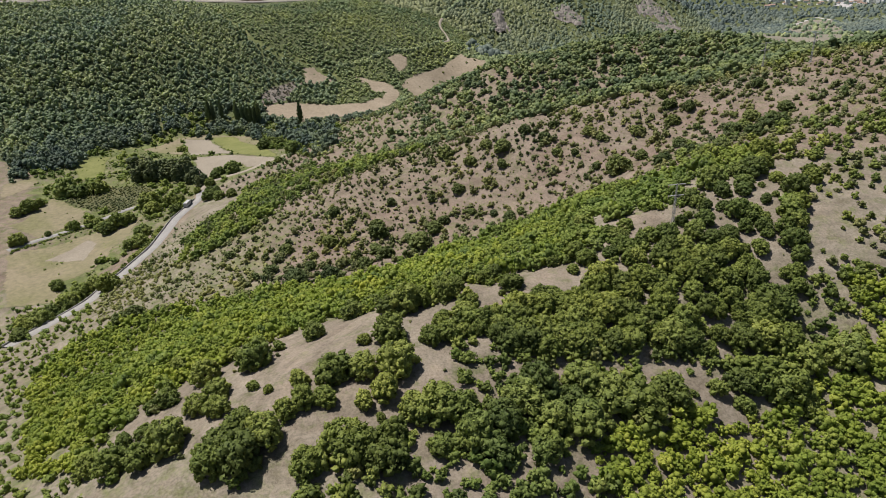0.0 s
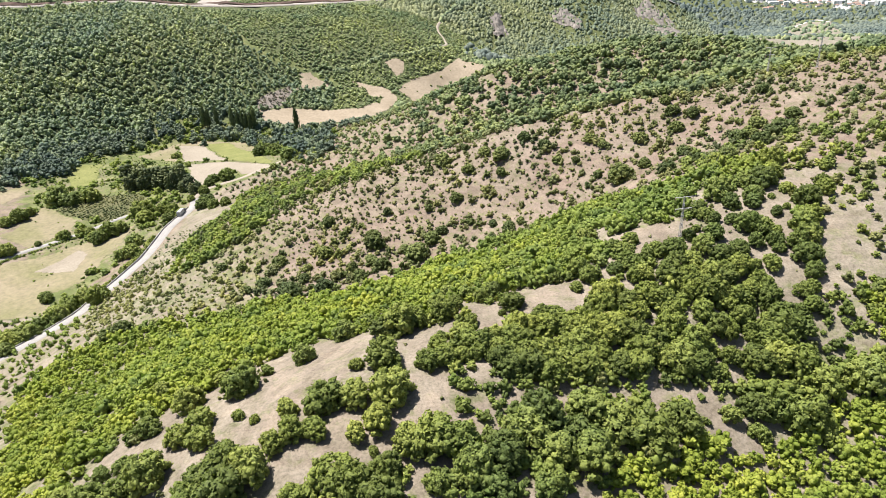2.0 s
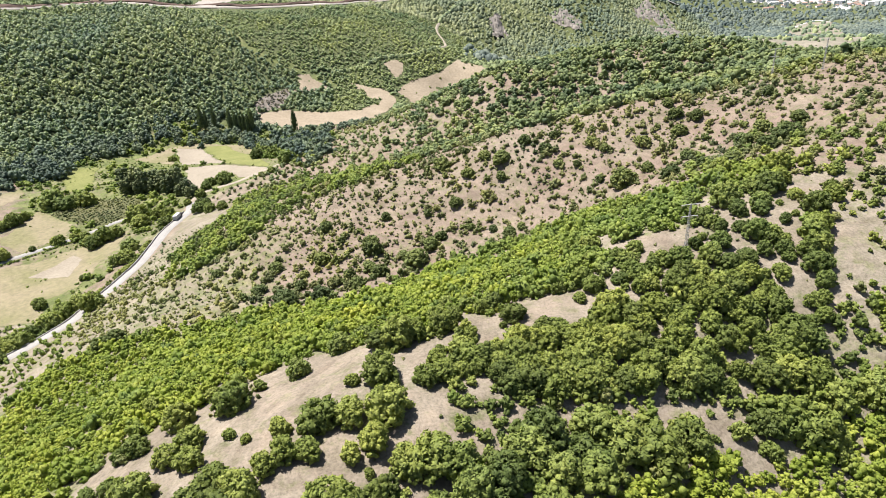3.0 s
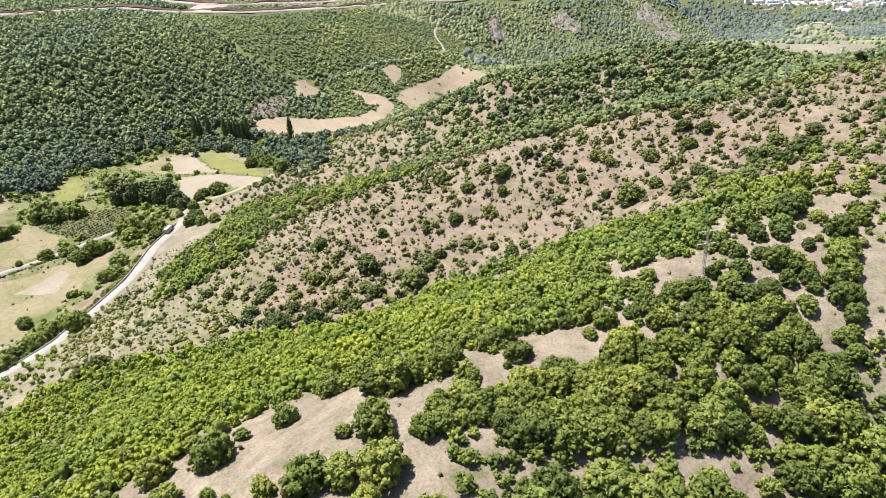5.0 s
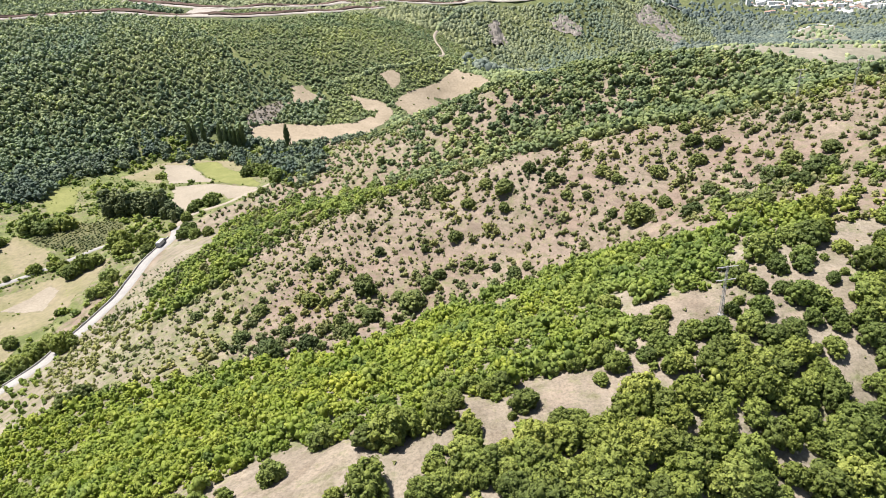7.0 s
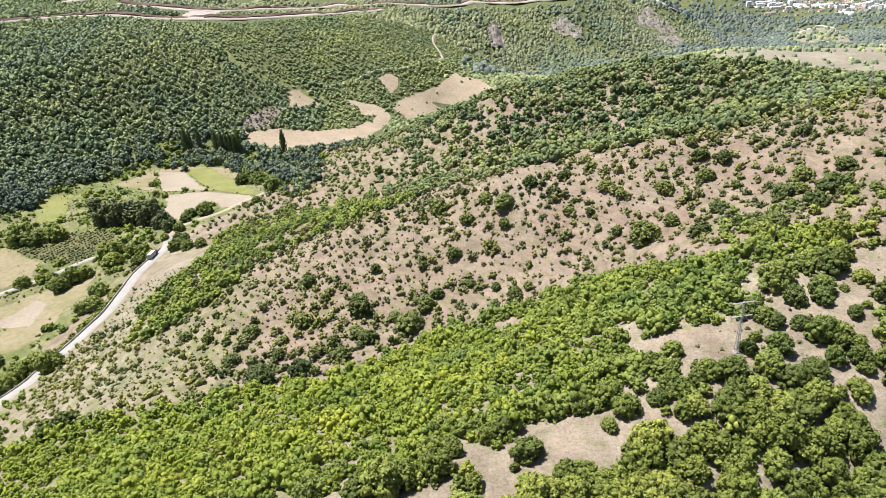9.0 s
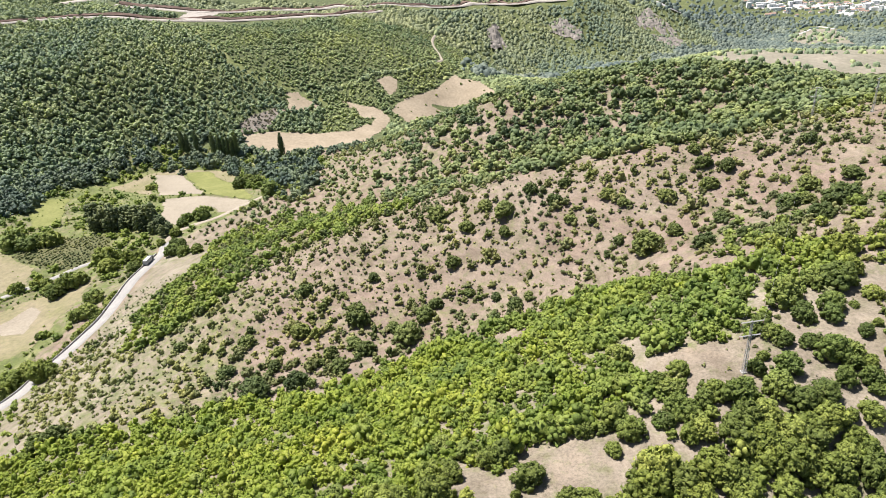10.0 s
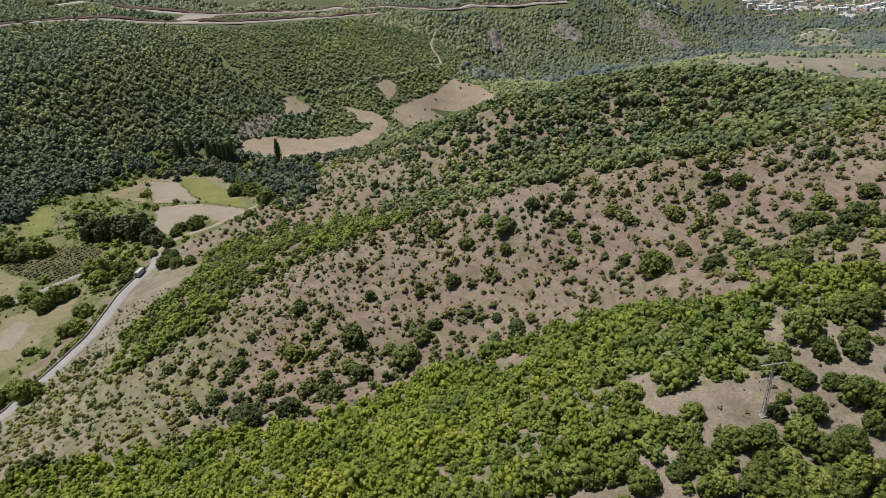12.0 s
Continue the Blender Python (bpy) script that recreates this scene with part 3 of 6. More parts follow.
def ground_material():
    """Dry hillside: pale soil and straw, browner on the bare hill, grassy under the woods (by the sheet's cover values)."""
    m, t, p = shade("dry_hillside", 0.95)
    green = t.nodes.new("ShaderNodeAttribute")
    green.attribute_name = "cover"
    red = t.nodes.new("ShaderNodeAttribute")
    red.attribute_name = "red_earth"
    straw = ramp(t, noise_at(t, 0.05, 6.0), [(0.3, (0.138, 0.119, 0.091)), (0.5, (0.173, 0.150, 0.117)), (0.7, (0.196, 0.174, 0.139))])
    earth = ramp(t, noise_at(t, 0.07, 6.0), [(0.3, (0.124, 0.092, 0.073)), (0.5, (0.155, 0.119, 0.096)), (0.7, (0.169, 0.139, 0.107))])
    grass = ramp(t, noise_at(t, 0.12, 6.0), [(0.3, (0.064, 0.080, 0.026)), (0.5, (0.096, 0.112, 0.040)), (0.7, (0.152, 0.148, 0.072))])
    c = mixed(t, red.outputs["Fac"], straw, earth)
    edge = t.nodes.new("ShaderNodeMath")
    edge.operation = "ADD"
    patch = ramp(t, noise_at(t, 0.25, 6.0, 0.7), [(0.3, (0.0, 0.0, 0.0)), (0.7, (1.0, 1.0, 1.0))])
    t.links.new(green.outputs["Fac"], edge.inputs[0])
    t.links.new(patch, edge.inputs[1])
    half = t.nodes.new("ShaderNodeMath")
    half.operation = "MULTIPLY_ADD"
    half.use_clamp = True
    half.inputs[1].default_value, half.inputs[2].default_value = 1.6, -1.05
    t.links.new(edge.outputs[0], half.inputs[0])
    c = mixed(t, half.outputs[0], c, grass)
    # mixes in a dark green ground tone by the sheet's values
    floor_mix = t.nodes.new("ShaderNodeAttribute")
    floor_mix.attribute_name = "dark_floor"
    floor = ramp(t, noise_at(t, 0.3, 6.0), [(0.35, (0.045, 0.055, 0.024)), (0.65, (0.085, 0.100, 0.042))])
    c = mixed(t, floor_mix.outputs["Fac"], c, floor)
    grain = ramp(t, noise_at(t, 1.6, 6.0, 0.75), [(0.3, (0.58, 0.57, 0.53)), (0.52, (1.0, 0.99, 0.97)), (0.7, (1.24, 1.23, 1.20))])
    mottle = ramp(t, noise_at(t, 0.16, 5.0, 0.65), [(0.32, (0.80, 0.82, 0.74)), (0.5, (1.0, 1.0, 1.0)), (0.66, (1.14, 1.12, 1.10))])
    c = mixed(t, 1.0, c, mottle, "MULTIPLY")
    geo = t.nodes.new("ShaderNodeNewGeometry")
    flat = t.nodes.new("ShaderNodeVectorMath")
    flat.operation = "MULTIPLY"
    flat.inputs[1].default_value = (0.10, 0.10, 1.3)
    t.links.new(geo.outputs["Position"], flat.inputs[0])
    tread = node(t, "ShaderNodeTexNoise", Scale=1.0, Detail=4.0, Roughness=0.6)
    t.links.new(flat.outputs[0], tread.inputs["Vector"])
    paths = ramp(t, tread.outputs[0], [(0.36, (0.82, 0.80, 0.78)), (0.5, (1.0, 1.0, 1.0)), (0.64, (1.16, 1.15, 1.14))])
    c = mixed(t, 0.75, c, mixed(t, 1.0, c, paths, "MULTIPLY"))
    t.links.new(mixed(t, 1.0, c, grain, "MULTIPLY"), p.inputs["Base Color"])
    bumped(t, p, 1.2, 0.6, 0.35)
    return m


GROUND = ground_material()
OAK = leaves("oak_leaves", (0.087, 0.111, 0.028), (0.134, 0.165, 0.037), (0.199, 0.225, 0.056))
SHRUB = leaves("shrub_leaves", (0.158, 0.202, 0.033), (0.218, 0.263, 0.042), (0.275, 0.304, 0.057), glow=0.38, leaf=3.4, depth=0.75, relief=1.0)
BUSH = leaves("bush_leaves", (0.100, 0.112, 0.044), (0.152, 0.162, 0.062), (0.214, 0.214, 0.088), depth=0.9)
# far slope: leaf colour paled and blued to hold the haze
HAZED_WOODS = leaves("hazed_wood_leaves", (0.144, 0.184, 0.118), (0.204, 0.244, 0.138), (0.282, 0.317, 0.166), zone=0.012, leaf=1.1, depth=1.0, relief=0.6, stand=1.1)
# foot of the slope: the same haze in the colour, weaker
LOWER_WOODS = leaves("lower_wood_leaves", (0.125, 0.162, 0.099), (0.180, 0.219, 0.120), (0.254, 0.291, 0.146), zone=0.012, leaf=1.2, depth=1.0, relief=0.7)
RIVERSIDE = leaves("willow_leaves", (0.069, 0.096, 0.074), (0.105, 0.137, 0.094), (0.162, 0.196, 0.120), leaf=1.2, depth=0.8, relief=0.5)
# young light green growth, its colour also lifted for haze
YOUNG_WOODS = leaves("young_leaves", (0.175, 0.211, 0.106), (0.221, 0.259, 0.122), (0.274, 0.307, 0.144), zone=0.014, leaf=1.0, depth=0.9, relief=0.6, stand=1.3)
# distance haze is put into the next two leaf colours, greyer and bluer
FAR_HAZED = leaves("far_hazed_leaves", (0.143, 0.168, 0.104), (0.184, 0.210, 0.126), (0.233, 0.256, 0.151), zone=0.006, leaf=0.6, depth=0.6, relief=0.3, stand=1.2)
VALLEY_HAZED = leaves("valley_hazed_leaves", (0.087, 0.111, 0.101), (0.121, 0.149, 0.128), (0.178, 0.204, 0.164), zone=0.006, leaf=0.5, depth=0.6, relief=0.3)
DRY_SCRUB = leaves("dry_twigs", (0.12, 0.105, 0.085), (0.17, 0.15, 0.12), (0.2, 0.2, 0.14))
GREEN_SHRUB = leaves("green_shrub_leaves", (0.117, 0.158, 0.035), (0.168, 0.212, 0.046), (0.226, 0.266, 0.062), glow=0.34, leaf=3.0, depth=0.8, relief=1.0)
GROVE_LEAVES = leaves("grove_leaves", (0.070, 0.090, 0.044), (0.104, 0.128, 0.060), (0.158, 0.178, 0.086), leaf=1.4)
# oak green made lighter and greyer, with some distance haze mixed into the colour
BACK_OAK_HAZED = leaves("back_oak_hazed_leaves", (0.121, 0.150, 0.065), (0.168, 0.202, 0.083), (0.233, 0.260, 0.108), leaf=1.6, depth=0.9, relief=0.7)
BACK_DARK = leaves("back_dark_leaves", (0.090, 0.119, 0.056), (0.125, 0.159, 0.069), (0.177, 0.208, 0.090), leaf=1.6, depth=0.9, relief=0.7)
ORCHARD_SOIL = soil("orchard_soil", (0.060, 0.068, 0.028), (0.100, 0.096, 0.046), 0.12, 0.8)
HILL_OAK = leaves("hill_oak_leaves", (0.064, 0.084, 0.026), (0.100, 0.124, 0.036), (0.150, 0.172, 0.054), glow=0.22, depth=0.9)
DRY_BUSH = leaves("dry_bush_leaves", (0.165, 0.175, 0.062), (0.215, 0.220, 0.080), (0.265, 0.262, 0.105), depth=0.6)
TOWN_EARTH = soil("town_earth", (0.28, 0.27, 0.265), (0.37, 0.355, 0.35), 0.02, 0.2)
BARK = plain("bark", (0.14, 0.105, 0.075), 0.95)
ROAD_STONE = soil("pale_asphalt", (0.205, 0.197, 0.189), (0.245, 0.236, 0.224), 0.2, 2.0, 0.9, 0.02)
DIRT = soil("pale_dirt", (0.217, 0.188, 0.151), (0.258, 0.226, 0.183), 0.1, 1.0)
PALE_CROP = soil("stubble", (0.190, 0.164, 0.128), (0.226, 0.198, 0.156), 0.04, 0.8)
STRAW_CROP = soil("dry_meadow", (0.138, 0.130, 0.066), (0.196, 0.164, 0.112), 0.03, 0.4)
GREEN_CROP = soil("green_meadow", (0.108, 0.118, 0.036), (0.152, 0.156, 0.056), 0.06, 0.6)
TERRACE_EARTH = soil("terrace_earth", (0.190, 0.156, 0.112), (0.232, 0.192, 0.142), 0.04, 0.4)
DRY_FIELD = soil("dry_field", (0.140, 0.130, 0.098), (0.192, 0.172, 0.136), 0.02, 0.2)
SCREE = soil("grey_scree", (0.104, 0.089, 0.076), (0.160, 0.141, 0.123), 0.15, 0.6)
STEEL = plain("galvanised_steel", (0.36, 0.35, 0.34), 0.6, 0.3, 1.0)
CERAMIC = plain("insulator_ceramic", (0.20, 0.12, 0.08), 0.3, 0.0, 2.0)
WALL_WHITE = plain("white_render", (0.70, 0.69, 0.67), 0.9, 0.0, 0.3)
ROOF_RED = plain("clay_roof", (0.25, 0.165, 0.13), 0.9, 0.0, 0.4)
GLASS_DARK = plain("window_glass", (0.05, 0.06, 0.07), 0.15, 0.0, 0.5)
LORRY_WHITE = plain("lorry_paint", (0.34, 0.34, 0.33), 0.45, 0.0, 1.0)
LORRY_DARK = plain("lorry_dark", (0.05, 0.05, 0.055), 0.6, 0.0, 1.0)
ROCK = soil("cliff_rock", (0.130, 0.116, 0.104), (0.205, 0.184, 0.164), 0.08, 0.5)
CONCRETE = plain("concrete", (0.26, 0.25, 0.235), 0.9, 0.0, 1.0)
CUT_EARTH = soil("cut_earth", (0.086, 0.058, 0.048), (0.140, 0.096, 0.078), 0.05, 0.5)
CUT_DIRT = soil("cut_road_dirt", (0.235, 0.212, 0.188), (0.285, 0.260, 0.235), 0.05, 0.4)


# ---- helpers for meshes ----
def mesh_of(name, verts, faces, material, smooth=False):
    """A mesh from arrays of places and of faces with equal corner counts."""
    verts, faces = np.asarray(verts, np.float32), np.asarray(faces, np.int32)
    me = bpy.data.meshes.new(name)
    me.vertices.add(len(verts))
    me.vertices.foreach_set("co", verts.ravel())
    k = faces.shape[1]
    me.loops.add(faces.size)
    me.loops.foreach_set("vertex_index", faces.ravel())
    me.polygons.add(len(faces))
    me.polygons.foreach_set("loop_start", np.arange(0, faces.size, k, dtype=np.int32))
    me.polygons.foreach_set("use_smooth", np.full(len(faces), smooth))
    me.materials.append(material)
    me.update(calc_edges=True)
    return me


def part(name, bm, material, parent, label=""):
    me = bpy.data.meshes.new(name)
    bm.to_mesh(me)
    bm.free()
    me.materials.append(material)
    ob = new(name, me)
    ob.parent = parent
    if label:
        tagged(ob, label)
    return ob


def box_into(bm, size, at=(0, 0, 0), bevel=0.0):
    made = bmesh.ops.create_cube(bm, size=1.0, matrix=Matrix.LocRotScale(at, None, size))
    if bevel:
        edges = list({e for v in made["verts"] for e in v.link_edges})
        bmesh.ops.bevel(bm, geom=edges, offset=bevel, segments=2, affect="EDGES")


def rod_into(bm, a, b, r0, r1=None, sides=6):
    a, b = Vector(a), Vector(b)
    r1 = r0 if r1 is None else r1
    m = Matrix.Translation((a + b) / 2) @ (b - a).to_track_quat("Z", "Y").to_matrix().to_4x4()
    bmesh.ops.create_cone(bm, cap_ends=True, segments=sides, radius1=r0, radius2=r1, depth=(b - a).length, matrix=m)


# ---- the ground: one sheet to the horizon ----
def spaced(lo, hi, step, reach, grow=1.09):
    """Grid lines: even from lo to hi, then ever wider out to reach on both sides."""
    mid = list(np.arange(lo, hi + step, step))
    out, s, v = [], step, mid[-1]
    while v < reach[1]:
        s *= grow
        v += s
        out.append(v)
    pre, s, v = [], step, mid[0]
    while v > reach[0]:
        s *= grow
        v -= s
        pre.append(v)
    return np.array(pre[::-1] + mid + out)


def spline(points, step):
    """Points along a smooth line through the given ones."""
    p = np.array(points, float)
    p = np.vstack([2 * p[0] - p[1], p, 2 * p[-1] - p[-2]])
    out = []
    for k in range(1, len(p) - 2):
        n = max(2, int(np.linalg.norm(p[k + 1] - p[k]) / step))
        for u in np.arange(n) / n:
            out.append(0.5 * (2 * p[k] + (p[k + 1] - p[k - 1]) * u + (2 * p[k - 1] - 5 * p[k] + 4 * p[k + 1] - p[k + 2]) * u ** 2
                              + (3 * p[k] - p[k - 1] - 3 * p[k + 1] + p[k + 2]) * u ** 3))
    out.append(p[-2])
    return np.array(out)


SWATH_LINE = spline(SWATH, 6.0)
SWATH_BEND = SWATH_LINE[np.argsort(SWATH_LINE[:, 1])]
HILL_EAST = [(158, 282), (171, 306), (215, 300), (262, 292), (262, 238), (205, 236), (150, 260)]
CLEARINGS = [CREST_OPEN, CLEARING_MIDDLE, CLEARING_PYLON, CLEARING_PATH, CLEARING_TRACK, CLEARING_HOLLOW, CLEARING_GAP, CLEARING_BOWL, CLEARING_SLOT, CLEARING_NOOK, CLEARING_EAST, CLEARING_SADDLE, CLEARING_LANE, CLEARING_RISE, CLEARING_BANK, CLEARING_KNOLL, CLEARING_STEP, CLEARING_CUT, UPPER_OPEN, UPPER_OPEN_B, UPPER_OPEN_C]
CROPS = [FIELD_PALE, FIELD_PALE_LOW, FIELD_GREEN, FIELD_LEFT, FIELD_EDGE, ORCHARD, MEADOW, MEADOW_FAR, TERRACE, TERRACE_UPPER, TERRACE_NOTCH, TERRACE_ROCK, FAR_BARE, FIELD_EAST, FIELD_RIVER, FIELD_WEST]


def in_any(polys, x, y):
    hit = np.zeros(len(x), bool)
    for p in polys:
        hit |= inside(p, x, y)
    return hit


def ground():
    xs = spaced(-260, 260, 3.0, (-5200, 5200), 1.07)
    ys = spaced(70, 560, 3.0, (-3000, 5200), 1.05)
    gx, gy = np.meshgrid(xs, ys)
    x, y = gx.ravel(), gy.ravel()
    z = height(x, y)
    nx, ny = len(xs), len(ys)
    i = (np.arange(ny - 1)[:, None] * nx + np.arange(nx - 1)[None]).ravel()
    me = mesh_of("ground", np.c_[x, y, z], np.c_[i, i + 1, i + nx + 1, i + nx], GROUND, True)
    wx, wy = x + 1.8 * rough(x, y, 6, 11), y + 1.8 * rough(x, y, 6, 12)
    bare = in_any(CLEARINGS, wx, wy)
    hill = inside(HILL_BARE, wx, wy)
    flank = inside(FLANK_GREEN, wx, wy)
    floor = inside(VALLEY_FLOOR, wx, wy)
    near = (y < 300) & (x > -90) & (x < 260)
    cover = np.where(hill, np.where(flank, 0.35, 0.12), np.where(bare, 0.02, np.where(floor, 0.85, np.where(near, 0.2, 0.3))))
    cover = np.where(inside(SHRUB_SLOPE, wx, wy) & ~bare, 0.42, cover)
    cover = np.where((y > 330) & (y <= 660) & ~floor & ~hill & ~flank, 0.2, cover)
    east = inside(HILL_EAST, wx, wy)
    cover = np.where(east, 0.15, cover)
    cover = np.where((y > 660) & ~floor, 1.3, cover)
    swath = np.hypot(x[:, None] - SWATH_LINE[None, :, 0], y[:, None] - SWATH_LINE[None, :, 1]).min(1)
    # darker ground below the far woods and across the far valley
    dark_floor = np.where(((y > 660) | ((x < -190) & (y > 520))) & ~floor & (swath > 7), 1.0, 0.0)
    dark_floor = np.where((y > 950) & (x < 0.37 * y) & (x > -0.05 * y), 0.45, dark_floor)
    dark_floor = np.where((y > 900) & (z < -38), 0.75, dark_floor)
    dark_floor = np.where((y > 1300) & (x > 0.37 * y), np.where(x > 0.52 * y, 0.55, 0.85), dark_floor)
    cover = np.where(floor, cover + 0.3 * rough(x, y, 38, 15), cover)
    bank = inside(ROAD_BANK, wx, wy)
    cover = np.where(bank, 0.22, cover)
    cover = np.where(hill & (x < -70) & (y < 320), 0.3, cover)
    cover = cover + 0.12 * rough(x, y, 25, 13)
    for name, value in (("dark_floor", dark_floor), ("cover", cover), ("red_earth", np.clip(np.where(bank, 0.1, np.where(hill | east | (y > 330) | ((y > 205) & (x > -40)), 0.85 - 0.9 * np.clip((-70 - x) / 60, 0, 1) * (y < 330), 0.2)) + 0.3 * rough(x, y, 30, 14), 0, 1))):
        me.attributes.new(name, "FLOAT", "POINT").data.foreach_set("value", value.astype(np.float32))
    return tagged(new("ground", me), "dry hillside of pale soil, straw and thin grass", "ground", kind="structure")


ground()


def draped(name, poly, material, label, lift=0.12, step=1.6):
    """A sheet of crop or earth laid on the ground inside an outline."""
    p = np.array(poly, float)
    xs, ys = np.arange(p[:, 0].min(), p[:, 0].max() + step, step), np.arange(p[:, 1].min(), p[:, 1].max() + step, step)
    nx = len(xs)
    gx, gy = np.meshgrid(xs, ys)
    x, y = gx.ravel(), gy.ravel()
    i = (np.arange(len(ys) - 1)[:, None] * nx + np.arange(nx - 1)[None]).ravel()
    quads = np.c_[i, i + 1, i + nx + 1, i + nx]
    cx, cy = x[quads].mean(1), y[quads].mean(1)
    quads = quads[inside(poly, cx + 2 * rough(cx, cy, 12, 5), cy + 2 * rough(cx, cy, 12, 6))]
    me = mesh_of(name, np.c_[x, y, height(x, y) + lift], quads, material, True)
    return tagged(new(name, me), label, "field", kind="structure")


def ribbon(name, line, width, material, label, lift=0.25, step=4.0, category="road"):
    """A road with a slightly raised bed and shoulders that go down into the ground."""
    c = spline(line, step)
    d = np.gradient(c, axis=0)
    d /= np.linalg.norm(d, axis=1)[:, None]
    side = np.c_[d[:, 1], -d[:, 0]]
    z = height(c[:, 0], c[:, 1])
    z = np.convolve(np.pad(z, 4, "edge"), np.ones(9) / 9, "valid")
    rows = []
    for off, drop in ((-0.5 * width - 1.2, -1.6), (-0.5 * width, 0), (0, 0.06), (0.5 * width, 0), (0.5 * width + 1.2, -1.6)):
        q = c + side * off
        rows.append(np.c_[q, np.maximum(z, height(q[:, 0], q[:, 1])) + lift + drop])
    n, k = len(c), len(rows)
    v = np.stack(rows, 1).reshape(-1, 3)
    i = (np.arange(n - 1)[:, None] * k + np.arange(k - 1)[None]).ravel()
    me = mesh_of(name, v, np.c_[i, i + 1, i + k + 1, i + k], material, True)
    return tagged(new(name, me), label, category, kind="structure")


draped("field", FIELD_PALE, PALE_CROP, "pale harvested stubble field on the valley floor")
draped("field", FIELD_PALE_LOW, PALE_CROP, "pale ploughed field with a hedge along its edge", 0.14)
draped("field", FIELD_GREEN, GREEN_CROP, "bright green meadow beside a stubble field", 0.16)
draped("field", FIELD_LEFT, STRAW_CROP, "dry yellowish meadow beside the valley road")
draped("field", FIELD_LEFT_PALE, PALE_CROP, "mown pale patch in a dry meadow", 0.2, 0.8)
draped("field", FIELD_EDGE, STRAW_CROP, "small dry field beside a lane")
draped("field", FIELD_WEST, STRAW_CROP, "narrow straw-coloured field below the wooded slope")
draped("field", ORCHARD, ORCHARD_SOIL, "rough orchard ground between rows of low trees")
draped("field", MEADOW, GREEN_CROP, "yellow-green meadow at the foot of the wooded slope")
draped("field", MEADOW_FAR, STRAW_CROP, "dry grass strip round the stubble fields", 0.1)
draped("field", TERRACE, TERRACE_EARTH, "bare brown terrace above the river trees", 0.3)
draped("field", TERRACE_UPPER, TERRACE_EARTH, "small bare brown field inside the woods", 0.3)
draped("field", TERRACE_NOTCH, TERRACE_EARTH, "small bare patch below the far hedge", 0.3)
draped("scree", TERRACE_ROCK, SCREE, "grey stony slope with dry scrub", 0.3)
draped("field", FAR_BARE, TERRACE_EARTH, "bare brown far spur with thin scrub", 0.3)
draped("field", FIELD_EAST, DRY_FIELD, "pale dry fields beyond the ridge", 0.5, 5.0)
draped("field", FIELD_RIVER, DRY_FIELD, "yellowish field in the far valley", 0.5, 6.0)
ribbon("road_north", ROAD_NORTH, 3.4, DIRT, "narrow pale lane running on past the fields", 0.3, 3.0)
ribbon("road", ROAD[::-1] + ROAD_NORTH[:1], 5.5, ROAD_STONE, "pale asphalt valley road along the foot of the hill", 0.35, 3.0)
draped("yard", TOWN_GROUND, TOWN_EARTH, "pale built-up ground of the far town", 0.5, 10.0)
draped("yard", TOWN_YARD, TOWN_EARTH, "pale gravel yard in the far valley", 0.5, 6.0)
ribbon("valley_track", TOWN_TRACK, 5.0, TOWN_EARTH, "pale dirt road beside the far river field", 1.0, 8.0)
ribbon("lane", LANE, 3.4, ROAD_STONE, "narrow pale lane between fields")
ribbon("far_track", FAR_TRACK, 1.8, DIRT, "dirt track climbing through far woods", 0.5, 4.0)
ribbon("cut_road_lower", CUT_LOWER, 6.0, CUT_DIRT, "raw pale road cut across the far slope", 1.0, 10.0)
ribbon("cut_road_upper", CUT_UPPER, 6.0, CUT_DIRT, "raw pale upper road cut on the far slope", 1.0, 10.0)
ribbon("cut_road_link", CUT_TOP, 9.0, CUT_DIRT, "pale construction road on the far slope", 1.0, 6.0)


draped("yard", CUT_YARD, CUT_DIRT, "pale gravel yard where the raw cut roads meet", 0.8, 3.0)
ribbon("scrub_track", SCRUB_TRACK, 3.0, TOWN_EARTH, "pale dirt track on the far spur", 0.8, 5.0)


def cut_bank(line, label, tall):
    """The raw bank dug into the slope above a road: uneven, leaning back."""
    c = spline(line, 6.0)
    d = np.gradient(c, axis=0)
    d /= np.linalg.norm(d, axis=1)[:, None]
    side = np.c_[-d[:, 1], d[:, 0]] * np.sign(-d[:, 1:2] * 0 + 1)
    side = np.where((side[:, 1] < 0)[:, None], -side, side)
    rows = []
    for k, (off, up) in enumerate(((6.0, -1.0), (7.0, 0.35), (8.6, 0.8), (10.0, 1.0), (20.0, 0.0))):
        q = c + side * (off + 0.6 * rough(c[:, 0], c[:, 1], 9, 50 + k)[:, None])
        grow = tall * (0.75 + 0.35 * rough(c[:, 0], c[:, 1], 45, 60))
        base = height(c[:, 0], c[:, 1]) + 1.0
        z = base + grow * up + 0.5 * rough(q[:, 0], q[:, 1], 7, 70 + k) if k < 4 else height(q[:, 0], q[:, 1]) - 1.0
        rows.append(np.c_[q, z])
    n, k = len(c), len(rows)
    v = np.stack(rows, 1).reshape(-1, 3)
    i = (np.arange(n - 1)[:, None] * k + np.arange(k - 1)[None]).ravel()
    me = mesh_of("cut_bank", v, np.c_[i, i + 1, i + k + 1, i + k], CUT_EARTH, False)
    return tagged(new("cut_bank", me), label, "embankment", kind="structure")


cut_bank(CUT_LOWER, "dark brown raw bank above the lower road cut", 4.0)
cut_bank(CUT_UPPER, "reddish brown raw bank above the upper road cut", 4.0)


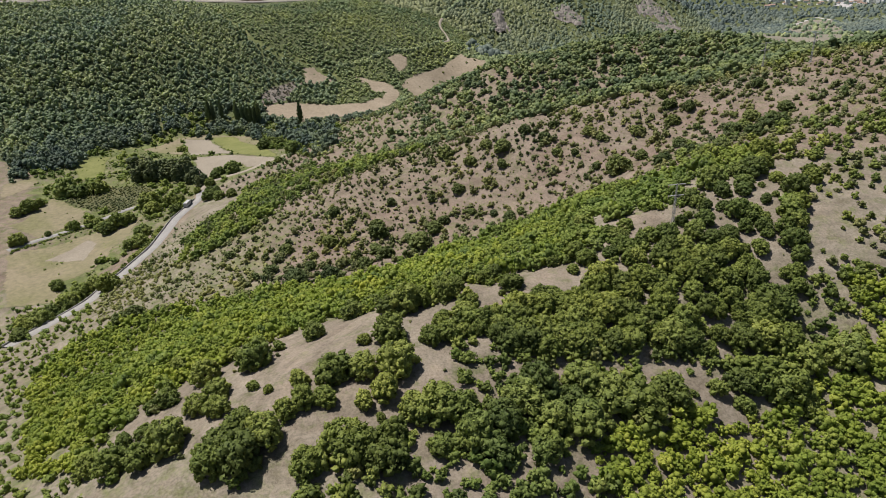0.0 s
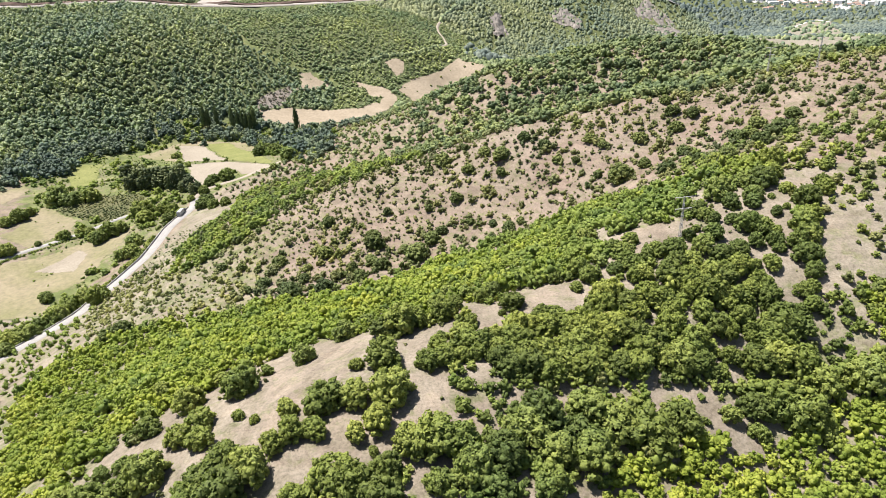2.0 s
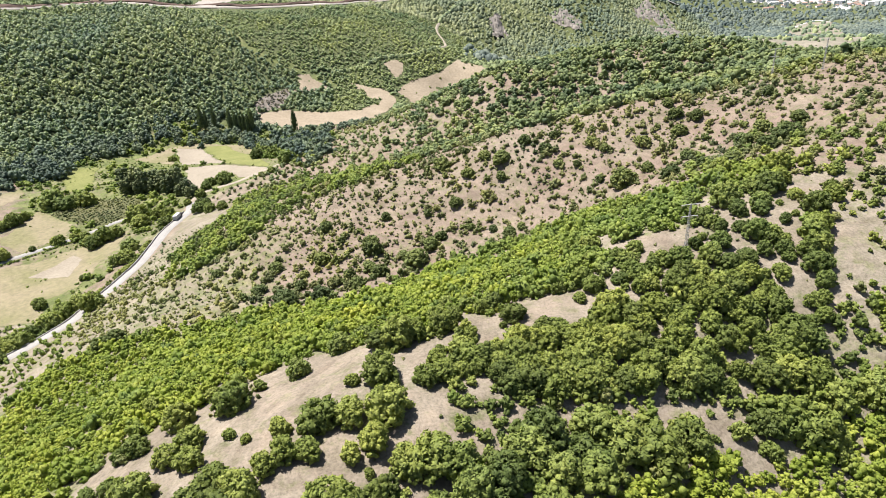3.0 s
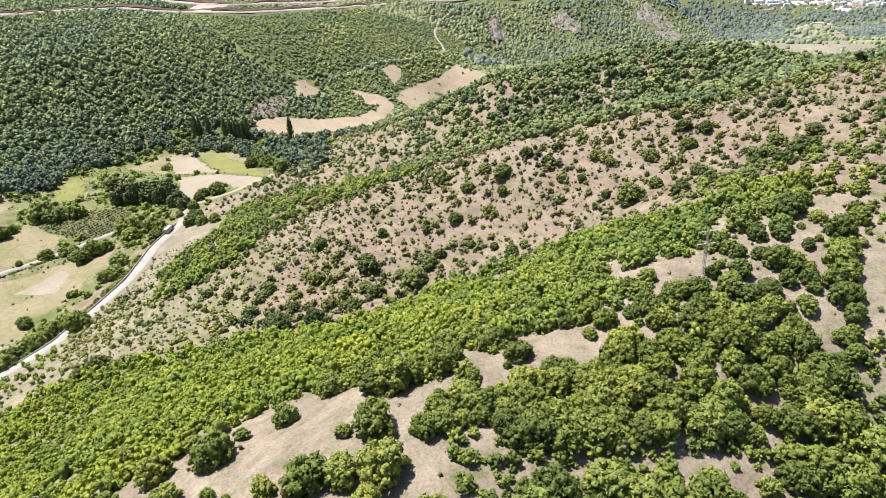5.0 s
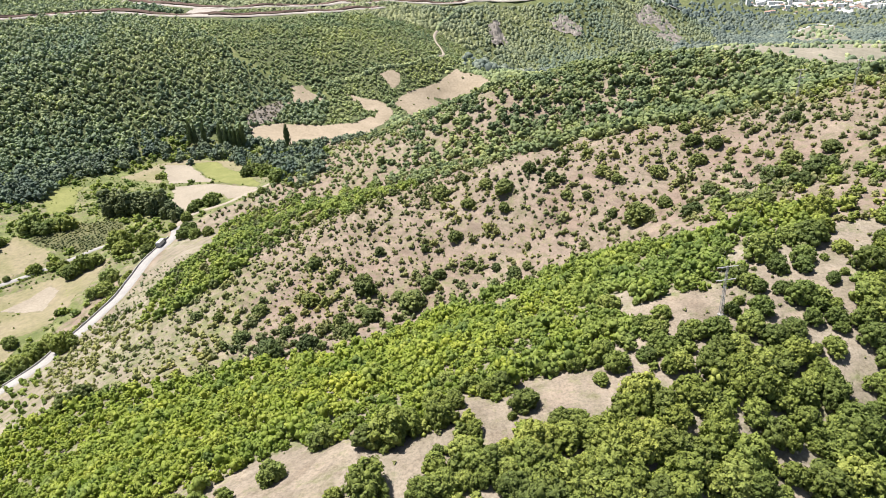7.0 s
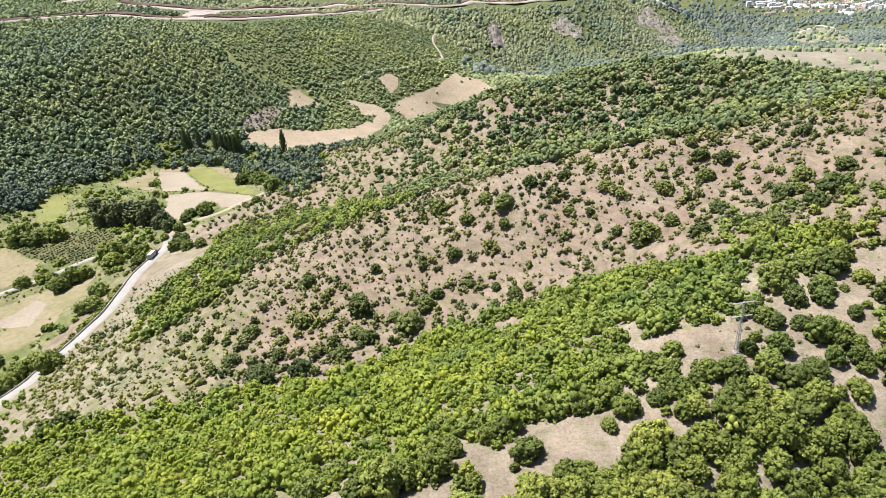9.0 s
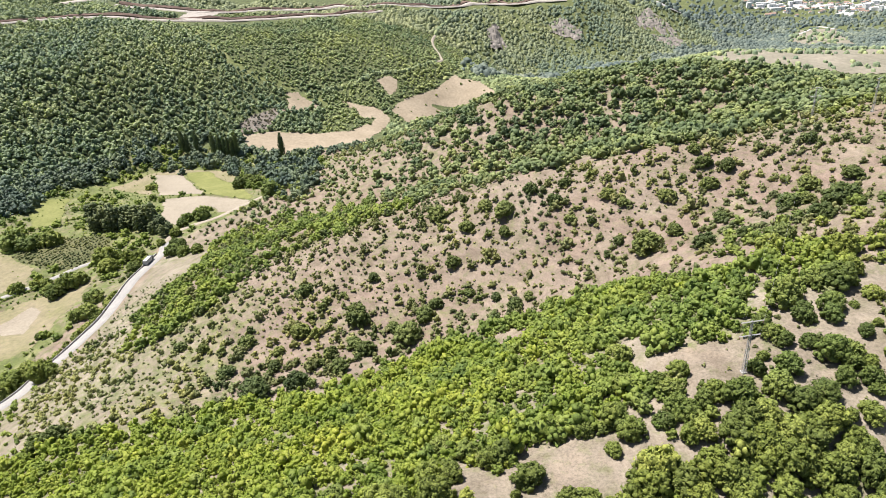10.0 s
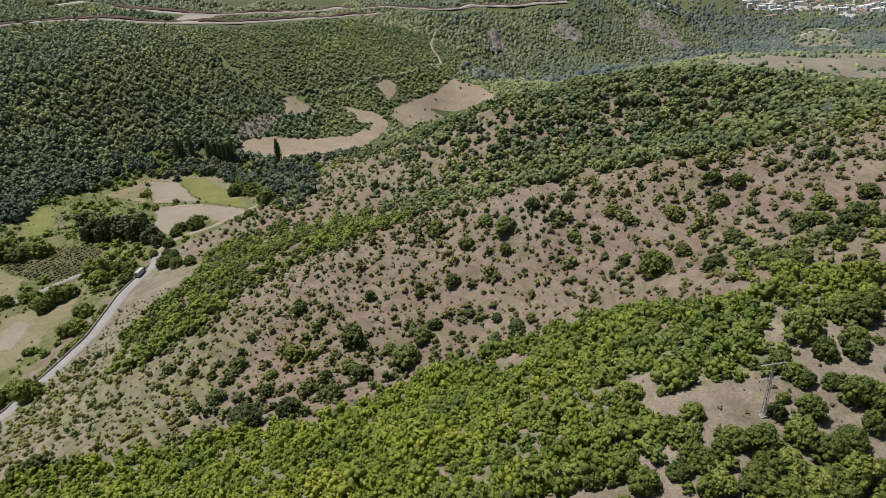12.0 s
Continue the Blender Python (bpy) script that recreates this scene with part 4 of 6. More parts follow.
def low_wall(line, off, tall, thick, label):
    """A low parapet beside a road: top, two faces and ends."""
    c = spline(line, 3.0)
    d = np.gradient(c, axis=0)
    d /= np.linalg.norm(d, axis=1)[:, None]
    side = np.c_[d[:, 1], -d[:, 0]]
    q = c + side * off
    z = np.maximum(height(c[:, 0], c[:, 1]), height(q[:, 0], q[:, 1])) + 0.35
    rows = [np.c_[q - side * thick, z - 1.2], np.c_[q - side * thick, z + tall], np.c_[q, z + tall], np.c_[q, z - 1.2]]
    n, k = len(c), 4
    v = np.stack(rows, 1).reshape(-1, 3)
    i = (np.arange(n - 1)[:, None] * k + np.arange(k - 1)[None]).ravel()
    me = mesh_of("road_wall", v, np.c_[i, i + 1, i + k + 1, i + k], CONCRETE)
    return tagged(new("road_wall", me), label, "wall", kind="structure")


low_wall(ROAD[::-1], -3.5, 0.4, 0.3, "low grey parapet along the valley road")


# ---- plants ----
rng = np.random.default_rng(7)


def ball(levels):
    bm = bmesh.new()
    bmesh.ops.create_icosphere(bm, subdivisions=levels, radius=1.0)
    v = np.array([p.co[:] for p in bm.verts])
    f = np.array([[c.index for c in q.verts] for q in bm.faces])
    bm.free()
    return v, f


def crown_shape(seed, clumps, cards, card, levels=1, flat=1.0, size=(0.2, 0.34), squat=0.85):
    """A leafy crown of radius about 1 on the ground: a dome of many leaf clumps with loose sprays between them. Returns places and triangles."""
    r = np.random.default_rng(seed)
    c, s = [np.array([0, 0, 0.62 * flat])], [np.array([0.62, 0.62, 0.58 * flat])]
    lean, swell = r.uniform(-0.12, 0.12, 2), r.uniform(0, 2 * math.pi, 2)
    for k in range(clumps):
        up = (k + r.uniform(0, 1)) / clumps
        a = 2.399963 * k + r.uniform(-0.5, 0.5)
        q = r.uniform(*size)
        z = 0.16 + 1.12 * up
        out = (0.84 - 0.4 * q) * math.sqrt(max(0.0, 1 - (max(0.0, z - 0.45) / (squat + 0.05)) ** 2)) * r.uniform(0.78, 1.14) * (1 + 0.16 * math.sin(2 * a + swell[0]) + 0.12 * math.sin(3 * a + swell[1]))
        c.append(np.array([math.cos(a) * out + lean[0] * z, math.sin(a) * out + lean[1] * z, z * flat * r.uniform(0.92, 1.08)]))
        s.append(np.array([q, q, q * r.uniform(0.75, 1.0)]))
    c, s = np.array(c), np.array(s)
    bv, bf = ball(levels)
    vs, fs, base = [], [], 0
    for k, (ci, si) in enumerate(zip(c, s)):
        q = ci + bv * si * (1 + (0.27 if k else 0.12) * r.normal(size=(len(bv), 1)))
        q[:, 2] = np.maximum(q[:, 2], 0.0)
        mid = q[bf].mean(1)
        deep = ((mid[:, None] - c[None]) / (s[None] * 0.9)) ** 2
        deep = deep.sum(2)
        deep[:, k] = 9
        keep = (deep.min(1) > 1) & (mid[:, 2] > 0.03)
        used = np.unique(bf[keep])
        if not len(used):
            continue
        index = np.zeros(len(bv), int)
        index[used] = np.arange(len(used))
        vs.append(q[used])
        fs.append(index[bf[keep]] + base)
        base += len(used)
    if cards:
        pick = r.choice(len(c), cards * 3, p=s[:, 0] ** 2 / (s[:, 0] ** 2).sum())
        n = r.normal(size=(cards * 3, 3))
        n /= np.linalg.norm(n, axis=1)[:, None]
        n = n * np.where(n[:, 2:3] < -0.35, -1, 1)
        p = c[pick] + n * s[pick] * r.uniform(0.98, 1.22, (cards * 3, 1))
        deep = (((p[:, None] - c[None]) / (s[None] * 0.95)) ** 2).sum(2).min(1)
        keep = np.flatnonzero((deep >= 1.0) & (p[:, 2] > 0.05))[:cards]
        p, n = p[keep], n[keep]
        m = n + 0.4 * r.normal(size=n.shape) + np.array([0, 0, 0.3])
        m /= np.linalg.norm(m, axis=1)[:, None]
        u = np.cross(m, r.normal(size=n.shape))
        u /= np.linalg.norm(u, axis=1)[:, None]
        w = np.cross(m, u)
        k = card * r.uniform(0.6, 1.35, (len(p), 1))
        corners = np.stack([p - u * k + w * k * r.uniform(-0.5, 0.2, (len(p), 1)), p + u * k * r.uniform(0.8, 1.3, (len(p), 1)) - w * k * 0.4, p + w * k * r.uniform(0.9, 1.5, (len(p), 1)) + m * k * 0.3], 1)
        corners[:, :, 2] = np.maximum(corners[:, :, 2], 0.02)
        vs.append(corners.reshape(-1, 3))
        fs.append(np.arange(3 * len(p)).reshape(-1, 3) + base)
    return np.vstack(vs), np.vstack(fs)


def dome_shape(seed, sides, rings, uneven=0.2, tall=1.25):
    """The lumpy closed top of a far crown of radius about 1."""
    r = np.random.default_rng(seed)
    v, f = [], []
    for j in range(rings):
        e = 0.5 * math.pi * j / rings
        for k in range(sides):
            a = 2 * math.pi * (k + 0.5 * (j % 2)) / sides + r.uniform(-0.2, 0.2)
            q = (math.cos(e) if j else 0.94) * (1 + uneven * r.normal())
            v.append((math.cos(a) * q, math.sin(a) * q, 0.12 * (j == 0) * r.uniform(0, 1) + tall * math.sin(e) * (1 + 0.6 * uneven * r.normal())))
    v.append((r.uniform(-0.2, 0.2), r.uniform(-0.2, 0.2), tall * r.uniform(0.98, 1.18)))
    for j in range(rings):
        for k in range(sides):
            a, b = j * sides + k, j * sides + (k + 1) % sides
            if j == rings - 1:
                f.append((a, b, len(v) - 1))
            else:
                c, d = a + sides, b + sides
                f += [(a, b, d), (a, d, c)] if (j + k) % 2 else [(a, b, c), (b, d, c)]
    return np.array(v), np.array(f)


def joined(name, shapes, x, y, size, material, label, category, tall=1.0, sink=0.1, smooth=True):
    """One object that holds a plant of one of the shapes at each place; size is the crown radius."""
    which = rng.integers(0, len(shapes), len(x))
    turn = rng.uniform(0, 2 * math.pi, len(x))
    z = height(x, y)
    stretch = rng.uniform(0.85, 1.2, len(x)) * tall
    tones = rng.uniform(0, 1, len(x))
    vs, fs, ts, base = [], [], [], 0
    for k, (v, f) in enumerate(shapes):
        m = which == k
        n = int(m.sum())
        if not n:
            continue
        c, s = np.cos(turn[m])[:, None], np.sin(turn[m])[:, None]
        q = np.empty((n, len(v), 3), np.float32)
        sz = size[m][:, None]
        q[:, :, 0] = x[m][:, None] + (v[None, :, 0] * c - v[None, :, 1] * s) * sz
        q[:, :, 1] = y[m][:, None] + (v[None, :, 0] * s + v[None, :, 1] * c) * sz
        q[:, :, 2] = z[m][:, None] + (v[None, :, 2] * stretch[m][:, None] - sink) * sz
        vs.append(q.reshape(-1, 3))
        ts.append(np.repeat(tones[m], len(v)))
        fs.append((f[None] + (np.arange(n) * len(v))[:, None, None]).reshape(-1, 3) + base)
        base += n * len(v)
    if not vs:
        return None
    me = mesh_of(name, np.vstack(vs), np.vstack(fs), material, smooth)
    me.attributes.new("tone", "FLOAT", "POINT").data.foreach_set("value", np.concatenate(ts).astype(np.float32))
    return tagged(new(name, me), label, category, kind="stuff")


def scatter(x0, x1, y0, y1, step, jitter=0.8):
    """Places on a jittered grid."""
    gx, gy = np.meshgrid(np.arange(x0, x1, step), np.arange(y0, y1, step))
    gx = gx + (np.arange(gx.shape[0]) % 2)[:, None] * step * 0.5
    x, y = gx.ravel(), gy.ravel()
    return x + rng.uniform(-jitter, jitter, len(x)) * step, y + rng.uniform(-jitter, jitter, len(y)) * step


def chance(x, y, size, seed, share, swing=0.9):
    """Patchy choice: about share of the places, in stands about size metres across."""
    return rng.uniform(0, 1, len(x)) < np.clip(share + swing * share * rough(x, y, size, seed) + 0.3 * share * rough(x, y, size / 3, seed + 1), 0, 1)


def clear_of(x, y, others, gap):
    o = np.array(others, float)
    keep = np.ones(len(x), bool)
    for i in range(0, len(x), 4000):
        d = np.hypot(x[i:i + 4000, None] - o[None, :, 0], y[i:i + 4000, None] - o[None, :, 1])
        keep[i:i + 4000] = (d > gap + 0.5 * o[None, :, 2]).all(1)
    return keep


def opens(x, y, size):
    """True where a plant of that size keeps the clearings behind it in the open."""
    keep = np.ones(len(x), bool)
    for k in (0.0, 0.8, 1.5):
        keep &= ~in_any(CLEARINGS, x + 0.42 * k * size, y + 0.9 * k * size)
    return keep


# single oaks on the near spur, each with trunk and crown
OAK_SHAPES = [crown_shape(20 + k, 72, 680, 0.072, 1, size=(0.12, 0.25)) for k in range(6)]


def oak(k, name="oak_tree", label="round-crowned dark green oak on the dry spur", group="oaks on the near spur", leaf=None, shapes=None):
    root = new(name)
    bm = bmesh.new()
    rod_into(bm, (0, 0, -0.25), (0.03, 0.02, 0.45), 0.09, 0.06, 7)
    for a in (0.4, 2.3, 4.4):
        rod_into(bm, (0.03, 0.02, 0.35), (0.35 * math.cos(a), 0.35 * math.sin(a), 0.85), 0.05, 0.02, 5)
    part("trunk", bm, BARK, root)
    v, f = (shapes or OAK_SHAPES)[k]
    crown = new("crown", mesh_of("crown", v, f, leaf or OAK, True))
    crown.parent = root
    return tagged(root, label, "tree", group)


def plant(kinds, spots, tall=(0.9, 1.15), sink=0.06):
    """Sets one tree of the given kinds at each spot (x, y, crown radius); the kinds themselves stand at the first spots."""
    for i, (x, y, r) in enumerate(spots):
        z = float(height(x, y)[0])
        m = pose(x, y, z - sink * r, 0, 0, float(rng.uniform(0, 360)))
        ob = kinds[i] if i < len(kinds) else copy_thing(kinds[i % len(kinds)], m)
        ob.matrix_basis = m
        ob.scale = (r, r, r * float(rng.uniform(*tall)))


everyone = OAKS
plant([oak(k) for k in range(6)], OAKS)

SHRUB_SHAPES = [crown_shape(50 + k, 7, 24, 0.2, 1, 0.95, size=(0.26, 0.42)) for k in range(8)]
SMALL_SHAPES = [crown_shape(60 + k, 3, 10, 0.22, 1, 0.95, size=(0.32, 0.5)) for k in range(6)]
FINE_SHAPES = [crown_shape(55 + k, 10, 44, 0.16, 1, 0.95, size=(0.22, 0.36)) for k in range(8)]
FAR_SHAPES = [dome_shape(80 + k, 7, 2, 0.32, 1.4) for k in range(10)]
TINY_SHAPES = [crown_shape(70 + k, 2, 8, 0.26, 1, 1.05, size=(0.34, 0.52)) for k in range(6)]

# smaller crowns that crowd round the larger oaks
big = np.array([o for o in OAKS if o[2] > 1.9])
a = rng.uniform(0, 2 * math.pi, (len(big), 2))
r = big[:, 2:3]
d = r * rng.uniform(0.75, 1.05, a.shape)
x, y, size = (big[:, :1] + np.cos(a) * d).ravel(), (big[:, 1:2] + np.sin(a) * d).ravel(), (r * rng.uniform(0.3, 0.62, a.shape)).ravel()
m = opens(x, y, 0.7 * size) & ((x < 70) | (y < 146) | (rng.uniform(0, 1, len(x)) < 0.4))
x, y, size = x[m], y[m], size[m]
pick = rng.uniform(0, 1, len(x))
for name, m, leaf, label in (
        ("oak_offshoots", pick < 0.55, OAK, "smaller oak growth round the larger crowns"),
        ("oak_edge_shrubs", (pick >= 0.55) & (pick < 0.82), GREEN_SHRUB, "light green shrubs at the feet of the oaks"),
        ("oak_edge_bushes", pick >= 0.82, DRY_BUSH, "yellowing bushes at the feet of the oaks")):
    joined(name, FINE_SHAPES, x[m], y[m], size[m], leaf, label, "scrub", 1.1)

# lower growth between the oaks
x, y = scatter(-30, 175, 80, 235, 2.75)
m = ~in_any(CLEARINGS + [SHRUB_SLOPE, SHRUB_CORNER, HILL_BARE], x, y) & clear_of(x, y, everyone, 0.0) & (rng.uniform(0, 1, len(x)) < 0.9) & (y < 185 + 0.35 * x)
x, y = x[m], y[m]
size = rng.uniform(0.8, 2.2, len(x))
thin = (x > 66) & (y > 146 + 0.15 * (x - 66))
size = np.where(thin, 0.78 * size, size)
m = opens(x, y, 0.6 * size) & (~thin | (rng.uniform(0, 1, len(x)) < 0.4))
dry = m & thin & (rng.uniform(0, 1, len(x)) < 0.45)
joined("spur_shrubs", SHRUB_SHAPES, x[dry], y[dry], size[dry], BUSH, "small olive shrubs on the dry spur", "shrubs")
m &= ~dry
pick = rng.uniform(0, 1, len(x))
joined("oak_scrub", SHRUB_SHAPES, x[m & (pick < 0.7)], y[m & (pick < 0.7)], size[m & (pick < 0.7)], OAK, "low oak scrub growing between the larger oaks", "scrub")
joined("light_scrub", SHRUB_SHAPES, x[m & (pick >= 0.7)], y[m & (pick >= 0.7)], 0.8 * size[m & (pick >= 0.7)], GREEN_SHRUB, "light green scrub between the larger oaks", "scrub")
x, y = scatter(-80, 175, 80, 235, 4.0)
m = in_any(CLEARINGS, x, y) & chance(x, y, 12, 58, np.where(x > 60, 0.55, 0.2))
x, y = x[m], y[m]
joined("dry_tufts", SMALL_SHAPES, x, y, 0.2 + 0.75 * rng.uniform(0, 1, len(x)) ** 2, BUSH, "small dry tufts on the open clearings", "tufts")

# bright shrubs on the shady side of the spur and in the near corner
x, y = scatter(-185, 130, 95, 280, 2.5, 0.6)
m = inside(SHRUB_SLOPE, x + 3 * rough(x, y, 7, 21), y + 3 * rough(x, y, 7, 22)) & ~in_any(CLEARINGS, x, y) & (rng.uniform(0, 1, len(x)) < 0.93) & clear_of(x, y, everyone, -0.2)
x, y = x[m], y[m]
size = (1.05 + 1.6 * rng.uniform(0, 1, len(x)) ** 1.7) * (1 + 0.3 * rough(x, y, 9, 23))
m = (x > -30) | (y > 150) | (rough(x, y, 8, 27) < 0.6)
x, y, size = x[m], y[m], size[m]
m = opens(x, y, 0.7 * size)
x, y, size = x[m], y[m], size[m]
lush = rng.uniform(0, 1, len(x)) < np.clip(0.25 + (x - 5) / 70 + 0.5 * rough(x, y, 15, 24), 0.05, 0.95)
size = size * np.where(lush, 1.12, 1.0)
near = y < 190
for name, m, shapes, leaf, label in (
        ("shrub_slope", ~near & ~lush, SHRUB_SHAPES, SHRUB, "dense bright green shrubs covering the slope"),
        ("shrub_thicket", ~near & lush, SHRUB_SHAPES, GREEN_SHRUB, "thicket of leafy green shrubs below the crest"),
        ("shrub_foreground", near & ~lush, FINE_SHAPES, SHRUB, "dense bright green shrubs on the near side of the slope"),
        ("thicket_foreground", near & lush, FINE_SHAPES, GREEN_SHRUB, "leafy green thicket on the near side of the slope")):
    joined(name, shapes, x[m], y[m], size[m], leaf, label, "shrubs", 1.1)
x, y = scatter(30, 128, 80, 150, 2.6, 0.6)
m = (inside(SHRUB_CORNER, x, y) | ((y < 112) & (x > 56)) | (x > 106) | (y < 90 + 0.4 * (x - 30))) & ~in_any(CLEARINGS, x, y) & clear_of(x, y, everyone, -0.4)
x, y = x[m], y[m]
joined("shrub_corner", FINE_SHAPES, x, y, rng.uniform(1.1, 2.6, len(x)), SHRUB, "dense bright green shrubs on the near hillside", "shrubs")
# mixed oaks and shrubs of the upper spur, past the single trees
x, y = scatter(90, 260, 140, 330, 4.0)
m = ~in_any([HILL_BARE, HILL_EAST], x, y) & ~inside(SHRUB_SLOPE, x, y) & ~in_any(CLEARINGS, x, y) & chance(x, y, 22, 31, 0.42) & clear_of(x, y, everyone, 1.0) & (y > 185 + 0.35 * x - 40)
x, y = x[m], y[m]
big = rng.uniform(0, 1, len(x)) < 0.5 + 0.5 * rough(x, y, 20, 63)
joined("upper_oaks", SHRUB_SHAPES, x[big], y[big], rng.uniform(1.4, 2.8, big.sum()), OAK, "scattered oaks and shrubs on the upper spur", "wood")
joined("upper_shrubs", SHRUB_SHAPES, x[~big], y[~big], rng.uniform(0.8, 1.7, (~big).sum()), BUSH, "small olive shrubs on the upper spur", "shrubs")
x, y = scatter(-40, 260, 190, 330, 3.0)
m = ~in_any([HILL_BARE, HILL_EAST, SHRUB_SLOPE], x, y) & ~in_any(CLEARINGS, x, y) & (y > 205 + 0.25 * np.maximum(x - 60, 0)) & (rng.uniform(0, 1, len(x)) < 0.5)
joined("gully_bushes", SMALL_SHAPES, x[m], y[m], rng.uniform(0.5, 1.6, m.sum()), BUSH, "small olive bushes in the dry gully", "bushes")

# bushes of the bare hill
plant([oak(k, "oak_bush", "large dark green bush on the bare brown hill", "large bushes on the bare hill", HILL_OAK, OAK_SHAPES) for k in range(5)], HILL_OAKS_ALL, (0.8, 1.05), 0.12)
x, y = scatter(-200, 265, 205, 470, 3.6)
zone = in_any([HILL_BARE, HILL_EAST, FLANK_GREEN], x, y)
flank = inside(FLANK_GREEN, x, y)
open_crest = clear_of(x, y, [(a, b, 12.0) for a, b in spline(CREST_LINE, 4.0)], 0.0) | (rng.uniform(0, 1, len(x)) < 0.12)
bank = inside(ROAD_BANK, x, y)
m = zone & ~flank & clear_of(x, y, HILL_OAKS_ALL, 0.5) & chance(x, y, 14, 32, np.clip(0.84 + 0.001 * np.maximum(x - 40, 0) - 0.004 * np.minimum(x + 30, 0), 0, 1.2), 0.6) & open_crest & ~bank
size = rng.uniform(0.5, 1.7, len(x)) * np.clip(1.0 + 0.0005 * x, 0.95, 1.1)
foot = (x < -55 + 20 * rough(x, y, 20, 46)) & (y < 330)
joined("hill_bushes", SMALL_SHAPES, x[m & ~foot], y[m & ~foot], size[m & ~foot], BUSH, "small scattered bushes on the bare brown hill", "bushes")
joined("foot_bushes", SMALL_SHAPES, x[m & foot], y[m & foot], 1.05 * size[m & foot], DRY_BUSH, "small yellow-green bushes at the dry foot of the hill", "bushes")
m = zone & ~bank & open_crest & chance(x, y, 26, 33, np.clip(0.24 - 0.004 * (x + 30), 0.23, 0.45)) & ~((x < -90) & (y < 300)) & clear_of(x, y, HILL_OAKS_ALL, 2.0)
m &= rng.uniform(0, 1, len(x)) < 0.62
dark = rng.uniform(0, 1, len(x)) < 0.45
for name, m, leaf, label in (("hill_scrub", m & ~dark, BUSH, "larger olive bushes dotted over the bare hill"), ("hill_oak_scrub", m & dark, HILL_OAK, "dark green oak bushes dotted over the bare hill")):
    joined(name, SHRUB_SHAPES, x[m] + 2, y[m] + 1, rng.uniform(1.1, 2.3, m.sum()), leaf, label, "bushes", 1.15)
x, y = scatter(-200, 20, 270, 470, 3.2)
m = inside(FLANK_GREEN, x, y) & ~inside(ROAD_BANK, x, y) & chance(x, y, 16, 34, 0.75)
some = m & (rng.uniform(0, 1, len(x)) < 0.42 + 0.4 * rough(x, y, 24, 44))
joined("flank_thicket", SHRUB_SHAPES, x[some], y[some], rng.uniform(1.5, 3.1, some.sum()), GREEN_SHRUB, "green thicket on the flank above the road", "shrubs")
m &= ~some
joined("flank_shrubs", SMALL_SHAPES, x[m], y[m], rng.uniform(0.8, 1.9, m.sum()), GREEN_SHRUB, "green shrubs on the flank above the road", "shrubs")

# woods on the back of the hill: oaks to the east, thinner scrub to the west
x, y = scatter(-160, 280, 310, 690, 4.4)
h = height(x, y)
m = ~in_any([HILL_BARE, HILL_EAST], x, y) & ~inside(FLANK_GREEN, x, y) & ~in_any(CROPS + [VALLEY_FLOOR], x, y) & (h > 7) & chance(x, y, 40, 35, np.clip(0.62 + x / 600, 0.5, 0.85), 0.5) & ((y < 610) | (x < 40))
x, y = x[m], y[m]
size = rng.uniform(0.95, 2.35, len(x)) * (1 + 0.3 * rough(x, y, 30, 36))
some = rng.uniform(0, 1, len(x)) < 0.4 - 0.4 * rough(x, y, 35, 43)
joined("back_scrub", TINY_SHAPES, x[some], y[some], size[some], BUSH, "olive scrub on the back of the hill", "scrub")
joined("back_shrubs", TINY_SHAPES, x[~some], y[~some], size[~some], BACK_OAK_HAZED, "small scrub oak on the back of the hill", "scrub")
x, y = scatter(-60, 280, 330, 600, 5.6)
h = height(x, y)
m = ~in_any([HILL_BARE, HILL_EAST, FLANK_GREEN, VALLEY_FLOOR], x, y) & (h > 12) & (rng.uniform(0, 1, len(x)) < np.clip(0.26 + x / 150 + 0.35 * rough(x, y, 38, 49), 0.06, 0.95))
x, y = x[m], y[m]
WOOD_SHAPES = [crown_shape(130 + k, 6, 18, 0.22, 1, 0.95, size=(0.28, 0.46)) for k in range(6)]
dark = rng.uniform(0, 1, len(x)) < np.clip(0.2 + x / 400, 0.1, 0.6)
size = rng.uniform(1.9, 4.6, len(x))
joined("back_wood", WOOD_SHAPES, x[~dark], y[~dark], 0.85 * size[~dark], BACK_OAK_HAZED, "thick oak wood on the back of the hill", "wood")
joined("back_oaks", WOOD_SHAPES, x[dark], y[dark], size[dark], BACK_DARK, "larger dark green oaks on the back of the hill", "wood", 1.1)

# thin scrub at the foot of the hill and left of the shrubs
x, y = scatter(-230, -60, 60, 330, 4.4)
m = ~inside(SHRUB_SLOPE, x, y) & ~inside(HILL_BARE, x, y) & ~inside(FIELD_LEFT, x, y) & ~in_any(CLEARINGS, x, y) & (x < -75) & clear_of(x, y, [(a, b, 6.0) for a, b in spline(ROAD, 4.0)], 1.5)
x, y = x[m], y[m]
joined("foot_scrub", TINY_SHAPES, x, y, rng.uniform(0.7, 1.8, len(x)), GREEN_SHRUB, "thin yellow-green scrub at the foot of the slope", "shrubs")


def off_roads(x, y, lines, gap):
    """Places that keep clear of the roads; on the downhill side by twice as much."""
    c = np.vstack([spline(l, 8.0) for l in lines])
    keep = np.ones(len(x), bool)
    for i in range(0, len(x), 4000):
        dx, dy = x[i:i + 4000, None] - c[None, :, 0], y[i:i + 4000, None] - c[None, :, 1]
        keep[i:i + 4000] = (np.hypot(dx, np.where(dy < 0, dy * 0.5, dy)) > gap).all(1)
    return keep


